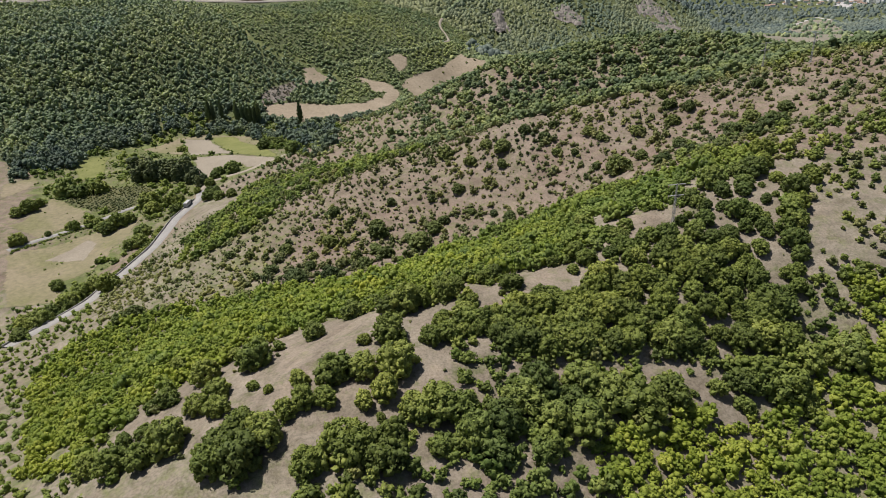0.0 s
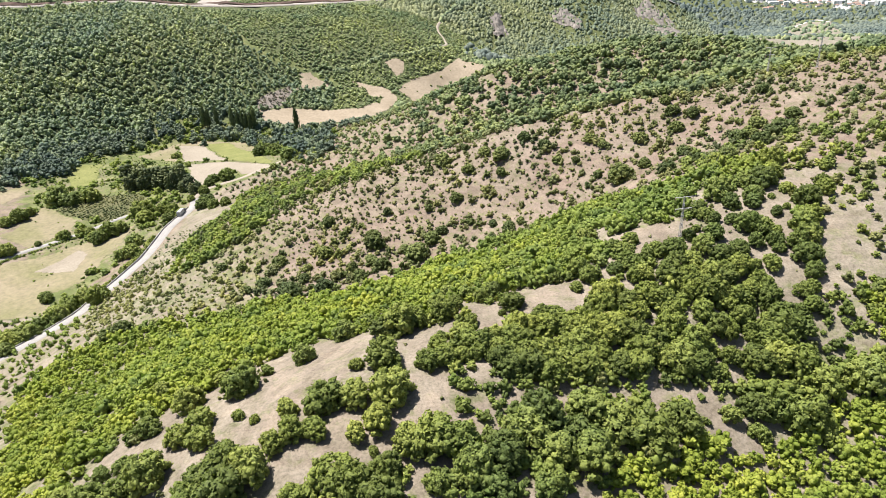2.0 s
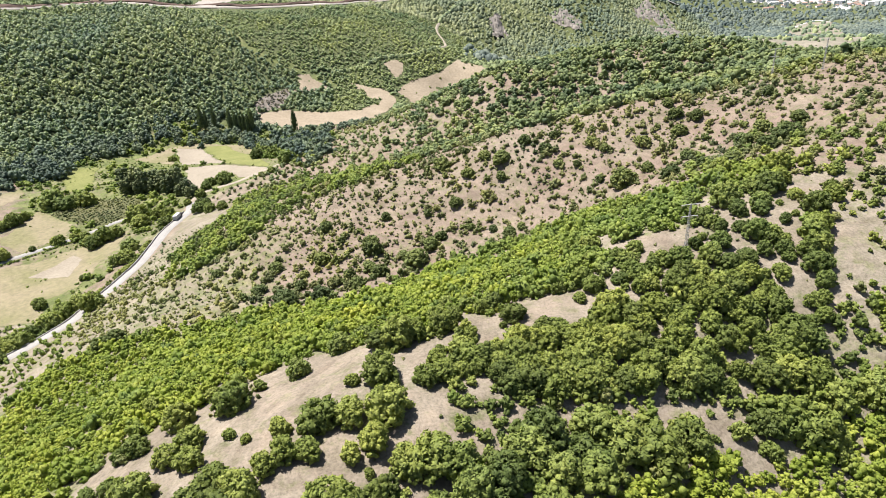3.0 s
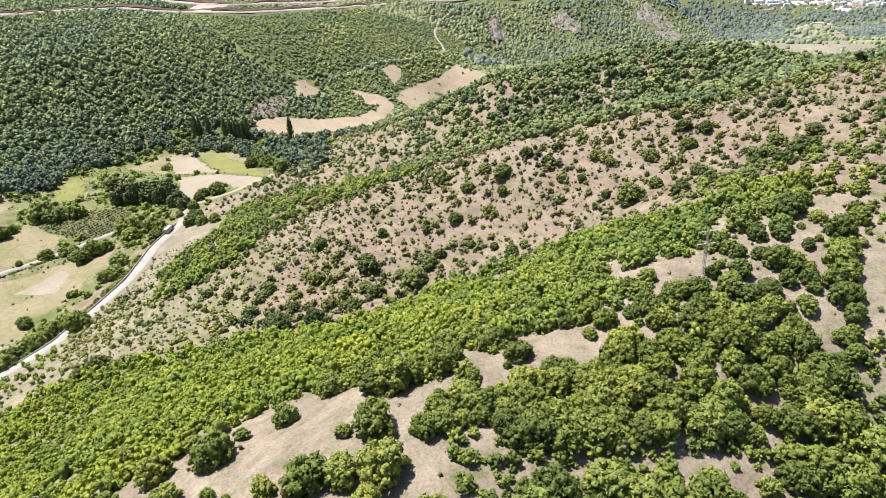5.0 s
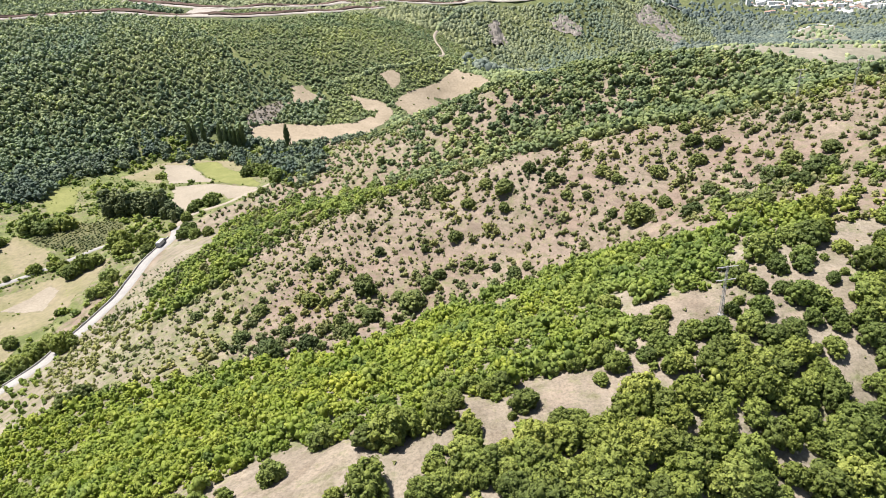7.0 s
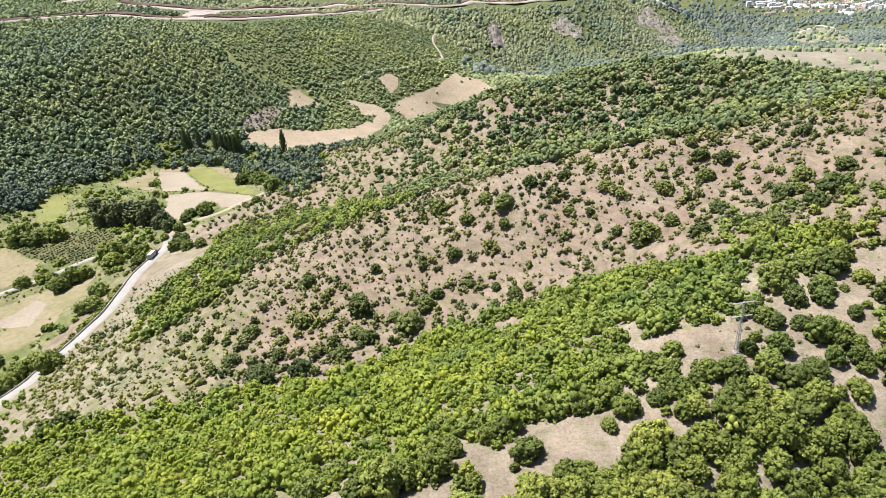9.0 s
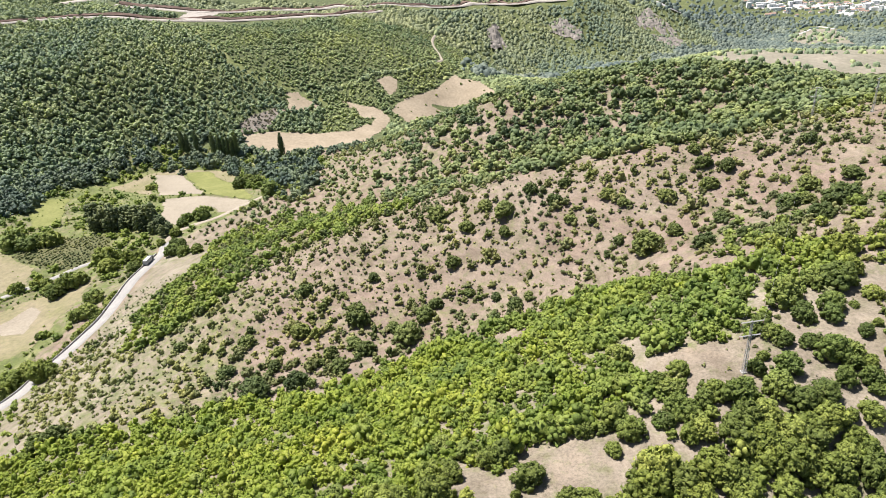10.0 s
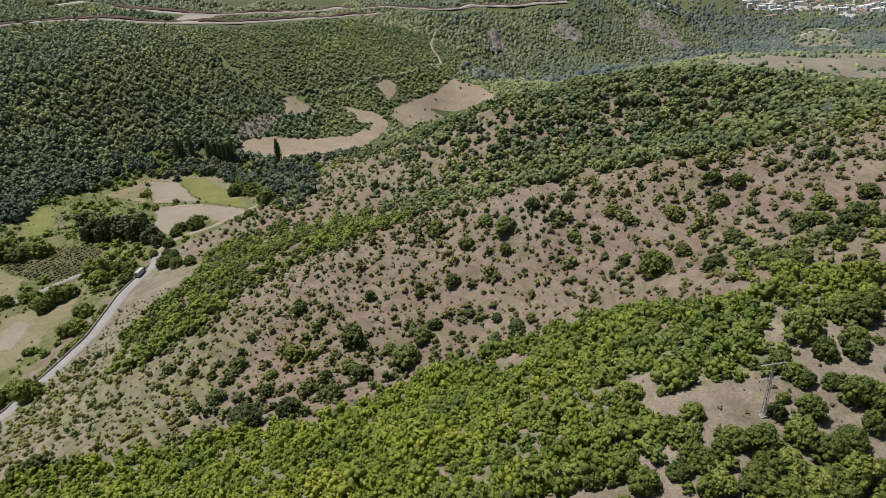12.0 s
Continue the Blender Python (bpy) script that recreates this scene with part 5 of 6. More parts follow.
# woods over the far slope
x, y = scatter(-760, 160, 540, 1010, 3.8, 0.8)
h = height(x, y)
m = ((h > 8) | (y > 690)) & ~in_any(CROPS + [VALLEY_FLOOR], x, y) & (rng.uniform(0, 1, len(x)) < 0.95) & (x < -60 + 0.6 * (y - 720)) & (x > -0.72 * y - 30) & off_roads(x, y, [CUT_LOWER, CUT_UPPER, CUT_TOP], 11) & ~inside(CUT_YARD, x, y) & off_roads(x, y, [FAR_TRACK], 4) & off_roads(x, y, [SWATH], 3.5)
x, y = x[m], y[m]
young = x > np.interp(y, SWATH_BEND[:, 1], SWATH_BEND[:, 0]) + 8 * rough(x, y, 25, 39)
size = (1.9 + 2.0 * rng.uniform(0, 1, len(x)) ** 1.8) * (1 + 0.25 * rough(x, y, 60, 38))
low = ~young & (y < 735 + 0.12 * (x + 300) + 25 * rough(x, y, 40, 64))
joined("slope_wood", TINY_SHAPES, x[~young & ~low], y[~young & ~low], size[~young & ~low], HAZED_WOODS, "close dark woods covering the far valley side", "wood", 1.15)
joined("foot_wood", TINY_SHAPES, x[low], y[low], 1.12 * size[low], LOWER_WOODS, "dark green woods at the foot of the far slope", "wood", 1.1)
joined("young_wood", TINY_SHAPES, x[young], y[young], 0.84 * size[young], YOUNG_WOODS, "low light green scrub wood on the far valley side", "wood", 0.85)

# more distant woods
DIST_SHAPES = [dome_shape(90 + k, 5, 2, 0.3, 1.25) for k in range(6)]
x, y = scatter(-1000, 1300, 720, 1500, 5.1, 0.8)
m = ((y > 1010) | (x > -60 + 0.6 * (y - 720))) & ~in_any(CROPS, x, y) & chance(x, y, 70, 37, 0.85, 0.5) & (np.abs(x) < 0.72 * y) & ((x > -120) | (y < 1120)) & (height(x, y) > -75) & off_roads(x, y, [CUT_LOWER, CUT_UPPER, CUT_TOP], 11) & ~in_any([CUT_YARD, CRAG_SCAR], x, y) & (~in_any([CRAG_EAST, CRAG_MIDDLE], x, y) | (rng.uniform(0, 1, len(x)) < 0.45)) & off_roads(x, y, [FAR_TRACK, SCRUB_TRACK], 5) & ((x < 330) | (y > 960) | (rng.uniform(0, 1, len(x)) < 0.5))
x, y = x[m], y[m]
low = height(x, y) < -38 + 8 * rough(x, y, 80, 61)
slope = (y > 950) & (x < 0.37 * y) & ~low
thin = ~slope | (rng.uniform(0, 1, len(x)) < 0.9)
close = (y < 940) & ~low
joined("ridge_wood", DIST_SHAPES, x[close], y[close], rng.uniform(2.0, 3.8, close.sum()), YOUNG_WOODS, "green woods beyond the ridge", "wood", 0.8)
thin &= ~close
# the haze over these far trees is in their leaf colour
joined("distant_wood", DIST_SHAPES, x[~low & thin], y[~low & thin], rng.uniform(1.8, 4.0, (~low & thin).sum()), FAR_HAZED, "distant wooded hills", "wood", 1.0)
joined("valley_wood", DIST_SHAPES, x[low], y[low], rng.uniform(3.0, 5.8, low.sum()), VALLEY_HAZED, "dark woods of the far valley, leaves tinted blue with haze", "wood")
x, y = scatter(250, 1650, 1450, 2400, 10.5)
m = ~in_any([FIELD_RIVER], x, y) & chance(x, y, 120, 39, np.where(x > 0.52 * y, 0.4, 0.85)) & ((y < 1900) | (x < 500) | (rng.uniform(0, 1, len(x)) < 0.3)) & (np.abs(x) < 0.8 * y)
x, y = x[m], y[m]
joined("far_valley_wood", DIST_SHAPES, x, y, rng.uniform(3.5, 7.0, len(x)), VALLEY_HAZED, "far valley trees and hedges", "wood")

# trees between the meadows and the wooded slope
x, y = scatter(-420, -20, 430, 720, 5.8)
m = in_any([RIVER_BELT, RIVER_WEDGE], x, y) & ~in_any(CROPS, x, y) & chance(x, y, 25, 48, 0.75, 0.5)
x, y = x[m], y[m]
light = (x > -175) & (rng.uniform(0, 1, len(x)) < 0.55)
joined("belt_trees", FINE_SHAPES, x[~light], y[~light], rng.uniform(2.8, 6.2, (~light).sum()), RIVERSIDE, "close grey-green trees at the foot of the far slope", "trees", 1.1)
joined("belt_shrubs", SHRUB_SHAPES, x[light], y[light], rng.uniform(1.6, 3.2, light.sum()), OAK, "green shrubs beside the river fields", "shrubs")

# riverside trees
RIVER = [(-345, 555), (-300, 622), (-262, 668), (-205, 684), (-165, 672), (-130, 652), (-95, 640), (-62, 650)]
c = spline(RIVER, 3.0)
x = np.repeat(c[:, 0], 2) + rng.uniform(-10, 10, len(c) * 2)
y = np.repeat(c[:, 1], 2) + rng.uniform(-13, 9, len(c) * 2)
m = ~in_any(CROPS, x, y)
x, y = x[m], y[m]
joined("river_trees", WOOD_SHAPES, x, y, rng.uniform(2.2, 4.6, len(x)), RIVERSIDE, "grey-green willows and poplars along the river", "trees", 1.15)
RIVER_EAST = [(60, 880), (110, 930), (160, 965), (230, 1010), (300, 1060), (420, 1180)]
c = spline(RIVER_EAST, 4.0)
x = np.repeat(c[:, 0], 4) + rng.uniform(-16, 16, len(c) * 4)
y = np.repeat(c[:, 1], 4) + rng.uniform(-16, 55, len(c) * 4)
joined("river_trees_far", FAR_SHAPES, x, y, rng.uniform(3.0, 6.0, len(x)), VALLEY_HAZED, "dark river trees behind the ridge", "trees", 1.1)
x, y = scatter(-345, -60, 290, 690, 5.0)
m = inside(VALLEY_FLOOR, x, y) & ~in_any(CROPS, x, y) & (rough(x, y, 22, 41) + 0.5 * rough(x, y, 9, 42) > 0.0) & (rng.uniform(0, 1, len(x)) < 0.9) & clear_of(x, y, [(a, b, 5.0) for a, b in spline(ROAD, 4.0)], 1.2) & clear_of(x, y, [(a, b, 3.0) for a, b in spline(LANE, 4.0)], 1.0) & clear_of(x, y, GROVE, 5.0)
x, y = x[m], y[m]
joined("valley_hedges", WOOD_SHAPES, x, y, 0.8 + 2.6 * rng.uniform(0, 1, len(x)) ** 1.5, GREEN_SHRUB, "hedges and shrubs between valley fields", "hedges")

x, y = scatter(-345, -60, 290, 690, 3.4)
m = inside(VALLEY_FLOOR, x, y) & ~in_any([FIELD_PALE, FIELD_PALE_LOW, FIELD_GREEN, FIELD_LEFT_PALE, ORCHARD, TERRACE], x, y) & chance(x, y, 18, 59, np.where(in_any(CROPS, x, y), 0.1, 0.5)) & clear_of(x, y, [(a, b, 5.0) for a, b in spline(ROAD + ROAD_NORTH, 4.0)], 1.5) & clear_of(x, y, [(a, b, 3.0) for a, b in spline(LANE, 4.0)], 1.0)
joined("valley_weeds", TINY_SHAPES, x[m], y[m], 0.3 + 0.9 * rng.uniform(0, 1, m.sum()) ** 1.6, GREEN_SHRUB, "rough weeds and low shrubs between valley fields", "weeds", 0.9)

# rows of the orchard and dry tufts of the hill
u, w = np.meshgrid(np.arange(-60, 60, 3.4), np.arange(-60, 60, 1.9))
u, w = (u + rng.uniform(-0.4, 0.4, u.shape)).ravel(), (w + rng.uniform(-0.5, 0.5, w.shape)).ravel()
x, y = -240 + 0.88 * u + 0.47 * w, 455 - 0.47 * u + 0.88 * w
m = inside(ORCHARD, x, y) & (rng.uniform(0, 1, len(x)) < 0.9)
joined("orchard_rows", SMALL_SHAPES, x[m], y[m], rng.uniform(0.6, 1.15, m.sum()), BUSH, "rows of small olive-brown orchard trees", "orchard")
x, y = scatter(-190, 262, 215, 380, 2.7)
m = (inside(HILL_BARE, x, y) | inside(HILL_EAST, x, y) | inside(ROAD_BANK, x, y)) & chance(x, y, 20, 45, 0.62)
x, y = x[m], y[m]
TUFT_SHAPES = [crown_shape(120 + k, 0, 8, 0.36, 1, 0.8) for k in range(4)]
joined("hill_tufts", TUFT_SHAPES, x, y, rng.uniform(0.3, 0.85, len(x)), BUSH, "small dry tufts on the bare brown hill", "tufts")

# hedge beside the valley road, dry scrub on the stony slope, a grassy swath
c = spline(ROAD[::-1], 2.2)
d = np.gradient(c, axis=0)
d /= np.linalg.norm(d, axis=1)[:, None]
left = np.c_[-d[:, 1], d[:, 0]]
keep = rough(c[:, 0], c[:, 1], 22, 51) > -0.35
q = (c + left * rng.uniform(5.5, 9.5, (len(c), 1)))[keep]
joined("road_hedge", SHRUB_SHAPES, q[:, 0], q[:, 1], rng.uniform(0.9, 2.3, len(q)), OAK, "rough hedge along the valley road", "hedge")
c = spline(LANE, 1.7)
d = np.gradient(c, axis=0)
d /= np.linalg.norm(d, axis=1)[:, None]
right = np.c_[d[:, 1], -d[:, 0]]
keep = rough(c[:, 0], c[:, 1], 14, 52) > -0.5
q = (c + right * rng.uniform(4.0, 6.0, (len(c), 1)))[keep]
joined("lane_hedge", SHRUB_SHAPES, q[:, 0], q[:, 1], rng.uniform(0.6, 1.4, len(q)), GREEN_SHRUB, "low hedge along the narrow valley lane", "hedge", 0.9)
x, y = scatter(-195, -145, 698, 760, 3.5)
m = inside(TERRACE_ROCK, x, y)
joined("dry_scrub", SMALL_SHAPES, x[m], y[m], rng.uniform(0.8, 1.8, m.sum()), DRY_SCRUB, "grey leafless scrub on the stony slope", "scrub")
x, y = scatter(-60, 95, 690, 870, 6.0)
m = (inside(FAR_BARE, x, y) | inside(TERRACE, x, y)) & chance(x, y, 22, 53, 0.13)
joined("far_bushes", SMALL_SHAPES, x[m], y[m], rng.uniform(0.7, 2.0, m.sum()), OAK, "bushes dotted over the bare far spur", "bushes")

# hedges and bushes on the dry fields beyond the ridge
x, y = scatter(340, 600, 730, 930, 7.0)
rowlike = np.abs(np.sin((y + 0.25 * x) / 26.0)) < 0.22
m = inside(FIELD_EAST, x, y) & ((rowlike & (rng.uniform(0, 1, len(x)) < 0.75)) | (rng.uniform(0, 1, len(x)) < 0.08))
joined("field_hedges", FAR_SHAPES, x[m], y[m], rng.uniform(2.0, 4.2, m.sum()), HAZED_WOODS, "hedges and bushes across the dry far fields", "hedges")
x, y = scatter(720, 980, 1370, 1700, 14.0)
m = inside(FIELD_RIVER, x, y) & chance(x, y, 60, 57, 0.3)
joined("river_field_bushes", FAR_SHAPES, x[m], y[m], rng.uniform(3.0, 6.0, m.sum()), HAZED_WOODS, "dark bushes on the far river field", "bushes")
# ---- valley trees ----
plant([oak(k, "field_tree", "dark green broad tree beside the valley fields", "trees of the valley fields", OAK, OAK_SHAPES) for k in range(4)], [(x, y, 0.82 * r) for x, y, r in VALLEY_TREES + VALLEY_TREES_NORTH], (0.85, 1.15))
GROVE_SHAPES = [crown_shape(140 + k, 60, 240, 0.07, 1, 2.2, size=(0.14, 0.3)) for k in range(4)]
plant([oak(k, "grove_tree", "tall dark willow in a grove beside the fields", "grove beside the orchard", GROVE_LEAVES, GROVE_SHAPES) for k in range(4)], [(x + dx, y + dy, k * r) for x, y, r in GROVE for dx, dy, k in ((-1.5, 2.5, 0.7), (4.5, -2.0, 0.52), (0.5, -5.0, 0.4))], (0.85, 1.15))


def poplar_shape(seed):
    """A slim upright crown of unit height."""
    r = np.random.default_rng(seed)
    n = 260
    h = r.uniform(0.1, 1.0, n)
    w = 0.115 * np.sin(np.clip(h, 0, 1) ** 0.75 * math.pi * 0.93 + 0.15) + 0.012
    a = r.uniform(0, 2 * math.pi, n)
    p = np.c_[np.cos(a) * w, np.sin(a) * w, h]
    u = np.c_[-np.sin(a), np.cos(a), 0 * a] + 0.5 * r.normal(size=(n, 3))
    u /= np.linalg.norm(u, axis=1)[:, None]
    up = np.c_[0.35 * np.cos(a), 0.35 * np.sin(a), 1 + 0 * a]
    k = r.uniform(0.018, 0.034, (n, 1))
    v = np.stack([p - u * k, p + u * k, p + up * k * 2.6], 1).reshape(-1, 3)
    f = np.arange(3 * n).reshape(-1, 3)
    bv, bf = ball(2)
    t = (bv[:, 2:3] + 1) / 2
    q = np.c_[bv[:, :2] * 0.10, 0.1 + 0.84 * t]
    return np.vstack([v, q]), np.vstack([f, bf + len(v)])


def poplar(k):
    root = new("poplar")
    bm = bmesh.new()
    rod_into(bm, (0, 0, -0.03), (0, 0, 0.3), 0.022, 0.014, 6)
    part("trunk", bm, BARK, root)
    v, f = poplar_shape(300 + k)
    crown = new("crown", mesh_of("crown", v, f, GROVE_LEAVES))
    crown.parent = root
    return tagged(root, "slim upright dark green poplar by the river", "tree", "poplars by the river")


kinds = [poplar(k) for k in range(3)]
for i, (x, y) in enumerate(POPLARS):
    s = float(rng.uniform(19.0, 25.0))
    m = pose(x, y, float(height(x, y)[0]) - 0.2, 0, 0, float(rng.uniform(0, 360)))
    ob = kinds[i] if i < 3 else copy_thing(kinds[i % 3], m)
    ob.matrix_basis = m
    ob.scale = (s, s, s)


# ---- power line ----
def pylon(x, y, turn, tall):
    """A lattice mast with two crossarms and hanging insulators."""
    z = float(height(x, y)[0])
    root = new("power_pylon")
    root.matrix_basis = pose(x, y, z, 0, 0, turn)
    half = lambda h: 0.34 - 0.2 * h / tall
    for sx, sy in ((-1, -1), (1, -1), (1, 1), (-1, 1)):
        bm = bmesh.new()
        rod_into(bm, (sx * half(0), sy * half(0), -0.4), (sx * half(tall), sy * half(tall), tall), 0.06, 0.045, 4)
        part("leg", bm, STEEL, root)
    bm = bmesh.new()
    n = 13
    for i in range(n):
        a, b = tall * i / n, tall * (i + 1) / n
        for s in (-1, 1):
            k = 1 if i % 2 else -1
            rod_into(bm, (-k * half(a), s * half(a), a), (k * half(b), s * half(b), b), 0.03, None, 4)
            rod_into(bm, (s * half(a), -k * half(a), a), (s * half(b), k * half(b), b), 0.04, None, 4)
            rod_into(bm, (-half(b), s * half(b), b), (half(b), s * half(b), b), 0.045, None, 4)
    part("lattice", bm, STEEL, root)
    for h, reach in ((tall - 0.15, 2.6), (tall - 3.5, 2.4)):
        bm = bmesh.new()
        for s in (-1, 1):
            rod_into(bm, (-reach, 0.1 * s, h), (reach, 0.1 * s, h), 0.07, None, 4)
        for i in range(8):
            u = -reach + 2 * reach * i / 8
            rod_into(bm, (u, -0.1, h), (u + 2 * reach / 8, 0.1, h), 0.025, None, 4)
        for s in (-1, 1):
            rod_into(bm, (s * reach * 0.85, 0, h), (s * 0.15, 0, h - 0.7), 0.03, None, 4)
        arm = part("crossarm", bm, STEEL, root)
        for s in (-1, 1):
            bm = bmesh.new()
            for j in range(5):
                bmesh.ops.create_cone(bm, cap_ends=True, segments=10, radius1=0.13, radius2=0.06, depth=0.09, matrix=Matrix.Translation((s * (reach - 0.1), 0, h - 0.14 - 0.11 * j)))
            rod_into(bm, (s * (reach - 0.1), 0, h), (s * (reach - 0.1), 0, h - 0.75), 0.03, None, 5)
            part("insulator", bm, CERAMIC, arm, "brown ceramic insulator string")
    bm = bmesh.new()
    box_into(bm, (1.2, 1.2, 0.5), (0, 0, -0.1), 0.04)
    part("footing", bm, CONCRETE, root)
    return tagged(root, "grey steel lattice power pylon with two crossarms", "pylon", "pylons of the power line"), z


MASTS = [(67.0, 173.5, 8.0), (158.0, 320.0, 8.0), (173.0, 306.0, 40.0)]
spots = []
for x, y, turn in MASTS:
    tall = 12.8
    ob, z = pylon(x, y, turn, tall)
    spots.append((Vector((x, y, z)), turn, tall))


def wire(a, b, label):
    n = 24
    pts = []
    for i in range(n + 1):
        u = i / n
        p = a.lerp(b, u)
        p.z -= 5.0 * 4 * u * (1 - u) * 0.6
        pts.append(p)
    bm = bmesh.new()
    for p, q in zip(pts[:-1], pts[1:]):
        rod_into(bm, p, q, 0.006, None, 4)
    me = bpy.data.meshes.new("power_wire")
    bm.to_mesh(me)
    bm.free()
    me.materials.append(STEEL)
    tagged(new("power_wire", me), label, "wire", "wires of the power line")


for (pa, ta, ha), (pb, tb, hb) in ((spots[0], spots[1]),):
    for s, drop, reach in ((-1, 0.9, 2.5), (1, 0.9, 2.5), (-1, 4.25, 2.3), (1, 4.25, 2.3)):
        t_ = radians(ta)
        off = Vector((s * reach * math.cos(t_), s * reach * math.sin(t_), ha - drop))
        wire(pa + off, pb + off, "thin sagging steel power wire between pylons")


# ---- lorry on the valley road ----
def lorry(x, y, turn):
    z = float(max(height(x, y)[0], 0)) + 0.5
    root = new("lorry")
    root.matrix_basis = pose(x, y, z, 0, 0, turn)
    bm = bmesh.new()
    box_into(bm, (2.5, 7.2, 2.6), (0, 1.2, 2.25), 0.06)
    body = part("cargo_body", bm, LORRY_WHITE, root, "pale grey boxy cargo body")
    bm = bmesh.new()
    box_into(bm, (2.4, 0.06, 2.4), (0, 4.83, 2.2), 0.02)
    part("rear_door", bm, LORRY_WHITE, body)
    bm = bmesh.new()
    box_into(bm, (2.4, 1.9, 2.2), (0, -3.6, 1.75), 0.18)
    cab = part("cab", bm, LORRY_DARK, root, "dark driver's cab")
    bm = bmesh.new()
    box_into(bm, (2.1, 0.06, 0.85), (0, -4.56, 2.25), 0.02)
    part("windscreen", bm, GLASS_DARK, cab)
    bm = bmesh.new()
    box_into(bm, (1.0, 9.0, 0.3), (0, 0.1, 0.8), 0.03)
    part("chassis", bm, LORRY_DARK, root)
    for wy in (-3.4, 1.9, 3.3):
        for s in (-1, 1):
            bm = bmesh.new()
            bmesh.ops.create_cone(bm, cap_ends=True, segments=18, radius1=0.5, radius2=0.5, depth=0.34, matrix=pose(s * 1.08, wy, 0.5, 0, 90, 0))
            wheel = part("wheel", bm, LORRY_DARK, root)
            bm = bmesh.new()
            bmesh.ops.create_cone(bm, cap_ends=True, segments=12, radius1=0.26, radius2=0.22, depth=0.04, matrix=pose(s * 1.27, wy, 0.5, 0, 90, 0))
            part("rim", bm, STEEL, wheel)
    return tagged(root, "pale box lorry with a dark cab on the valley road", "lorry")


lorry(-173.5, 423.0, 176.0)


# ---- town in the far valley ----
def house(k, w, d, h, roof):
    root = new("house")
    bm = bmesh.new()
    box_into(bm, (w, d, h + 4), (0, 0, h / 2 - 2))
    wall = part("wall", bm, WALL_WHITE, root)
    bm = bmesh.new()
    rise = 0.28 * d if roof else 0.5
    v = [bm.verts.new(p) for p in ((-w / 2 - 0.5, -d / 2 - 0.5, h), (w / 2 + 0.5, -d / 2 - 0.5, h), (w / 2 + 0.5, d / 2 + 0.5, h), (-w / 2 - 0.5, d / 2 + 0.5, h))]
    if roof:
        e = [bm.verts.new((-w / 2 + 1, 0, h + rise)), bm.verts.new((w / 2 - 1, 0, h + rise))]
        for f in ((v[0], v[1], e[1], e[0]), (v[2], v[3], e[0], e[1]), (v[1], v[2], e[1]), (v[3], v[0], e[0])):
            bm.faces.new(f)
        bm.faces.new(v[::-1])
    else:
        bm.free()
        bm = bmesh.new()
        box_into(bm, (w + 0.6, d + 0.6, 0.5), (0, 0, h + 0.25))
    part("roof", bm, ROOF_RED if roof else WALL_WHITE, root)
    for storey in range(max(1, int(h // 3))):
        for i in range(3):
            bm = bmesh.new()
            box_into(bm, (1.3, 0.12, 1.4), (-w / 3 + i * w / 3, -d / 2 - 0.03, 1.6 + 3 * storey))
            part("window", bm, GLASS_DARK, wall)
    label = "white-walled house with a red tile roof in the far town" if roof else "pale flat-roofed block in the far town"
    return tagged(root, label, "house", "houses of the far town")


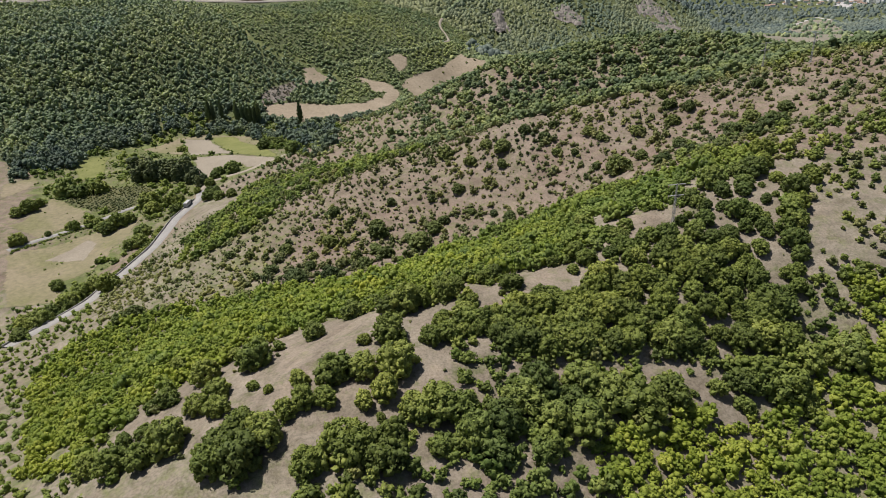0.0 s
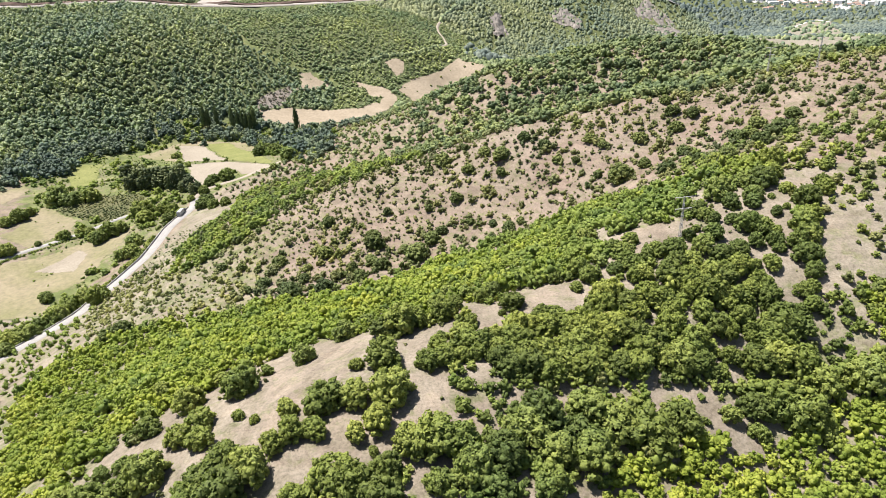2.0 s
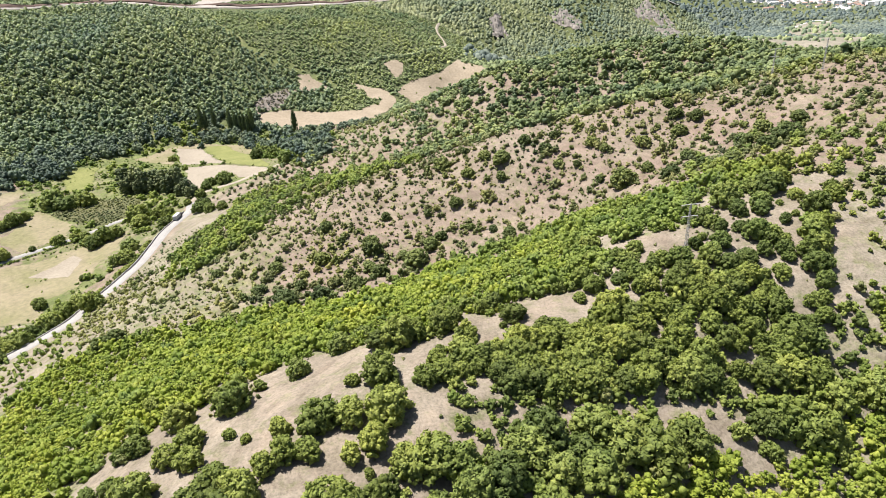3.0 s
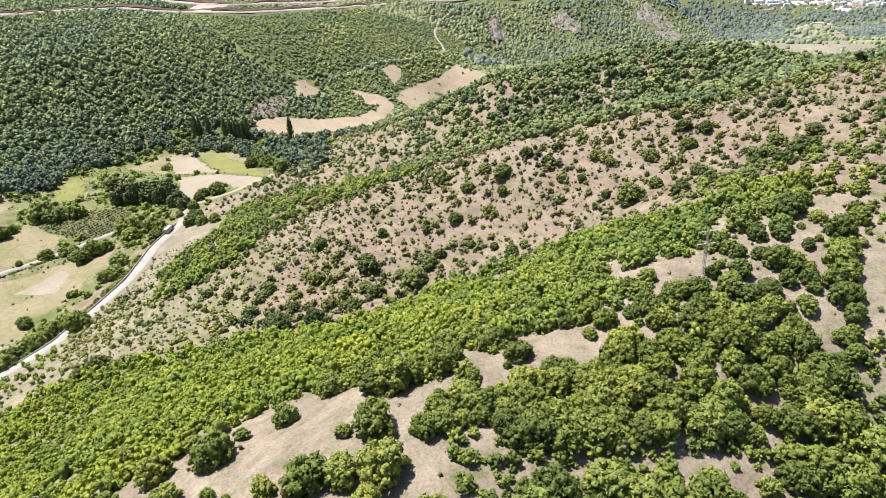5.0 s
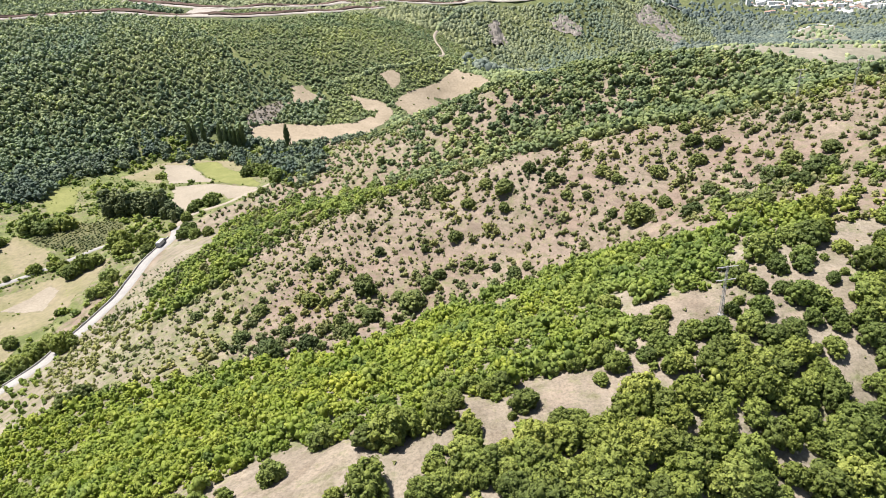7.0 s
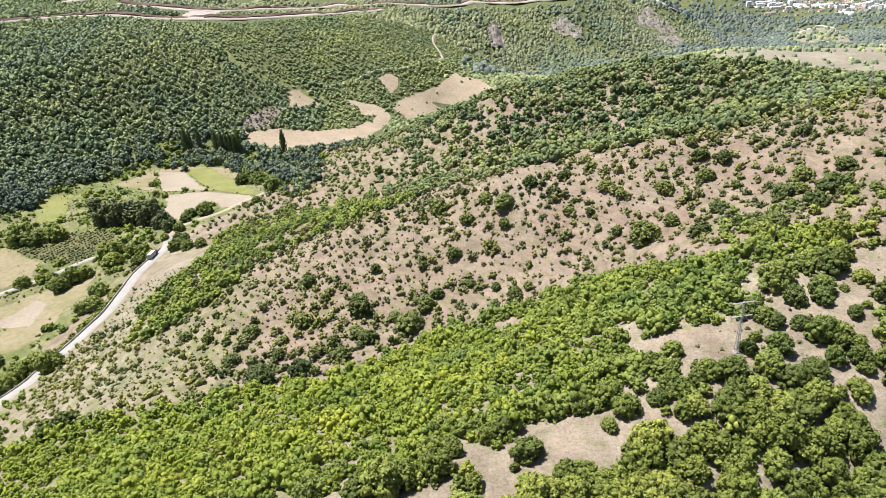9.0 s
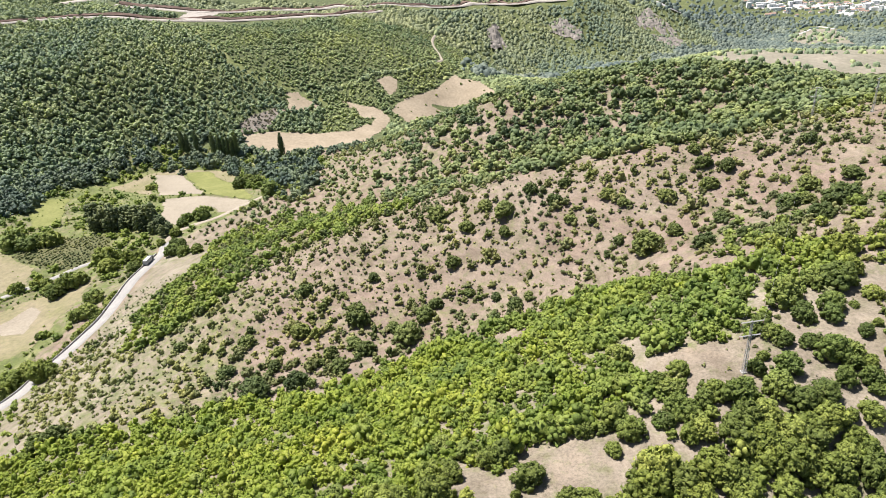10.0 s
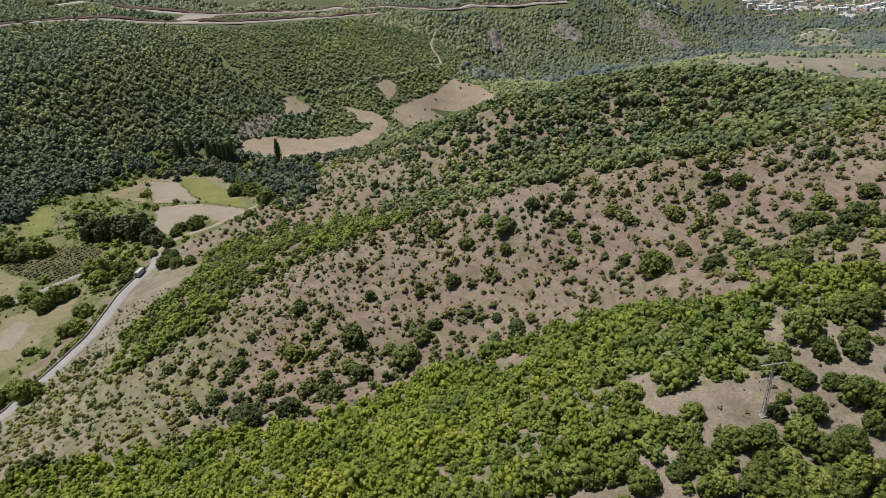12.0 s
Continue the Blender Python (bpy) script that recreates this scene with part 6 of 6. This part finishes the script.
kinds = [house(0, 13, 9, 6, True), house(1, 18, 11, 7, True), house(2, 26, 12, 13, False), house(3, 34, 16, 8, False), house(4, 15, 12, 18, False)]
n = 0
while n < 230:
    x, y = float(rng.uniform(700, 1700)), float(rng.uniform(1930, 2420))
    if x > 0.72 * y or x < 0.45 * y:
        continue
    m = pose(x, y, float(height(x, y)[0]), 0, 0, float(rng.choice([0, 12, -20, 35]) + rng.uniform(-6, 6)))
    k = n if n < 5 else int(rng.choice([0, 0, 1, 1, 2, 3, 4]))
    ob = kinds[k] if n < 5 else copy_thing(kinds[k], m)
    ob.matrix_basis = m
    ob.scale = (0.8, 0.8, 0.8)
    n += 1


# ---- rock faces on the far hill ----
def crag(poly, lift, lump, seed, label):
    """A broken face of bare rock: ledges and lumps that stand out of the slope inside an outline."""
    p = np.array(poly, float)
    step = 2.2
    xs, ys = np.arange(p[:, 0].min() - 6, p[:, 0].max() + 6, step), np.arange(p[:, 1].min() - 6, p[:, 1].max() + 6, step)
    gx, gy = np.meshgrid(xs, ys)
    x, y = gx.ravel(), gy.ravel()
    nx = len(xs)
    i = (np.arange(len(ys) - 1)[:, None] * nx + np.arange(nx - 1)[None]).ravel()
    quads = np.c_[i, i + 1, i + nx + 1, i + nx]
    cx, cy = x[quads].mean(1), y[quads].mean(1)
    quads = quads[inside(poly, cx + 7 * rough(cx, cy, 14, seed), cy + 7 * rough(cx, cy, 14, seed + 1))]
    ledge = np.abs(rough(x, 0.5 * y, 11, seed + 2)) + 0.7 * np.abs(rough(x, y, 5, seed + 3))
    me = mesh_of("rock_face", np.c_[x, y, height(x, y) + lift + lump * (ledge - 0.35)], quads, ROCK)
    return tagged(new("rock_face", me), label, "rock", "rock faces of the far hill", "structure")


crag(CRAG_EAST, 0.8, 4.0, 81, "grey-brown broken rock face with scrub on the far hill")
crag(CRAG_SCAR, 1.2, 5.0, 85, "pale brown eroded scar running down the far hill")
crag(CRAG_MIDDLE, 0.5, 3.5, 89, "low grey rock ledges with scrub on the far hill")

# dark hedges beside the far track
for line, size, leaf in ((FAR_HEDGE, (1.8, 3.0), LOWER_WOODS), (FAR_HEDGE_UPPER, (2.2, 3.6), LOWER_WOODS)):
    c = spline(line, 2.4)
    joined("far_hedge", FAR_SHAPES, c[:, 0] + rng.uniform(-1, 1, len(c)), c[:, 1] + rng.uniform(-1, 1, len(c)), rng.uniform(*size, len(c)), leaf, "dark hedge along the far track", "hedge")
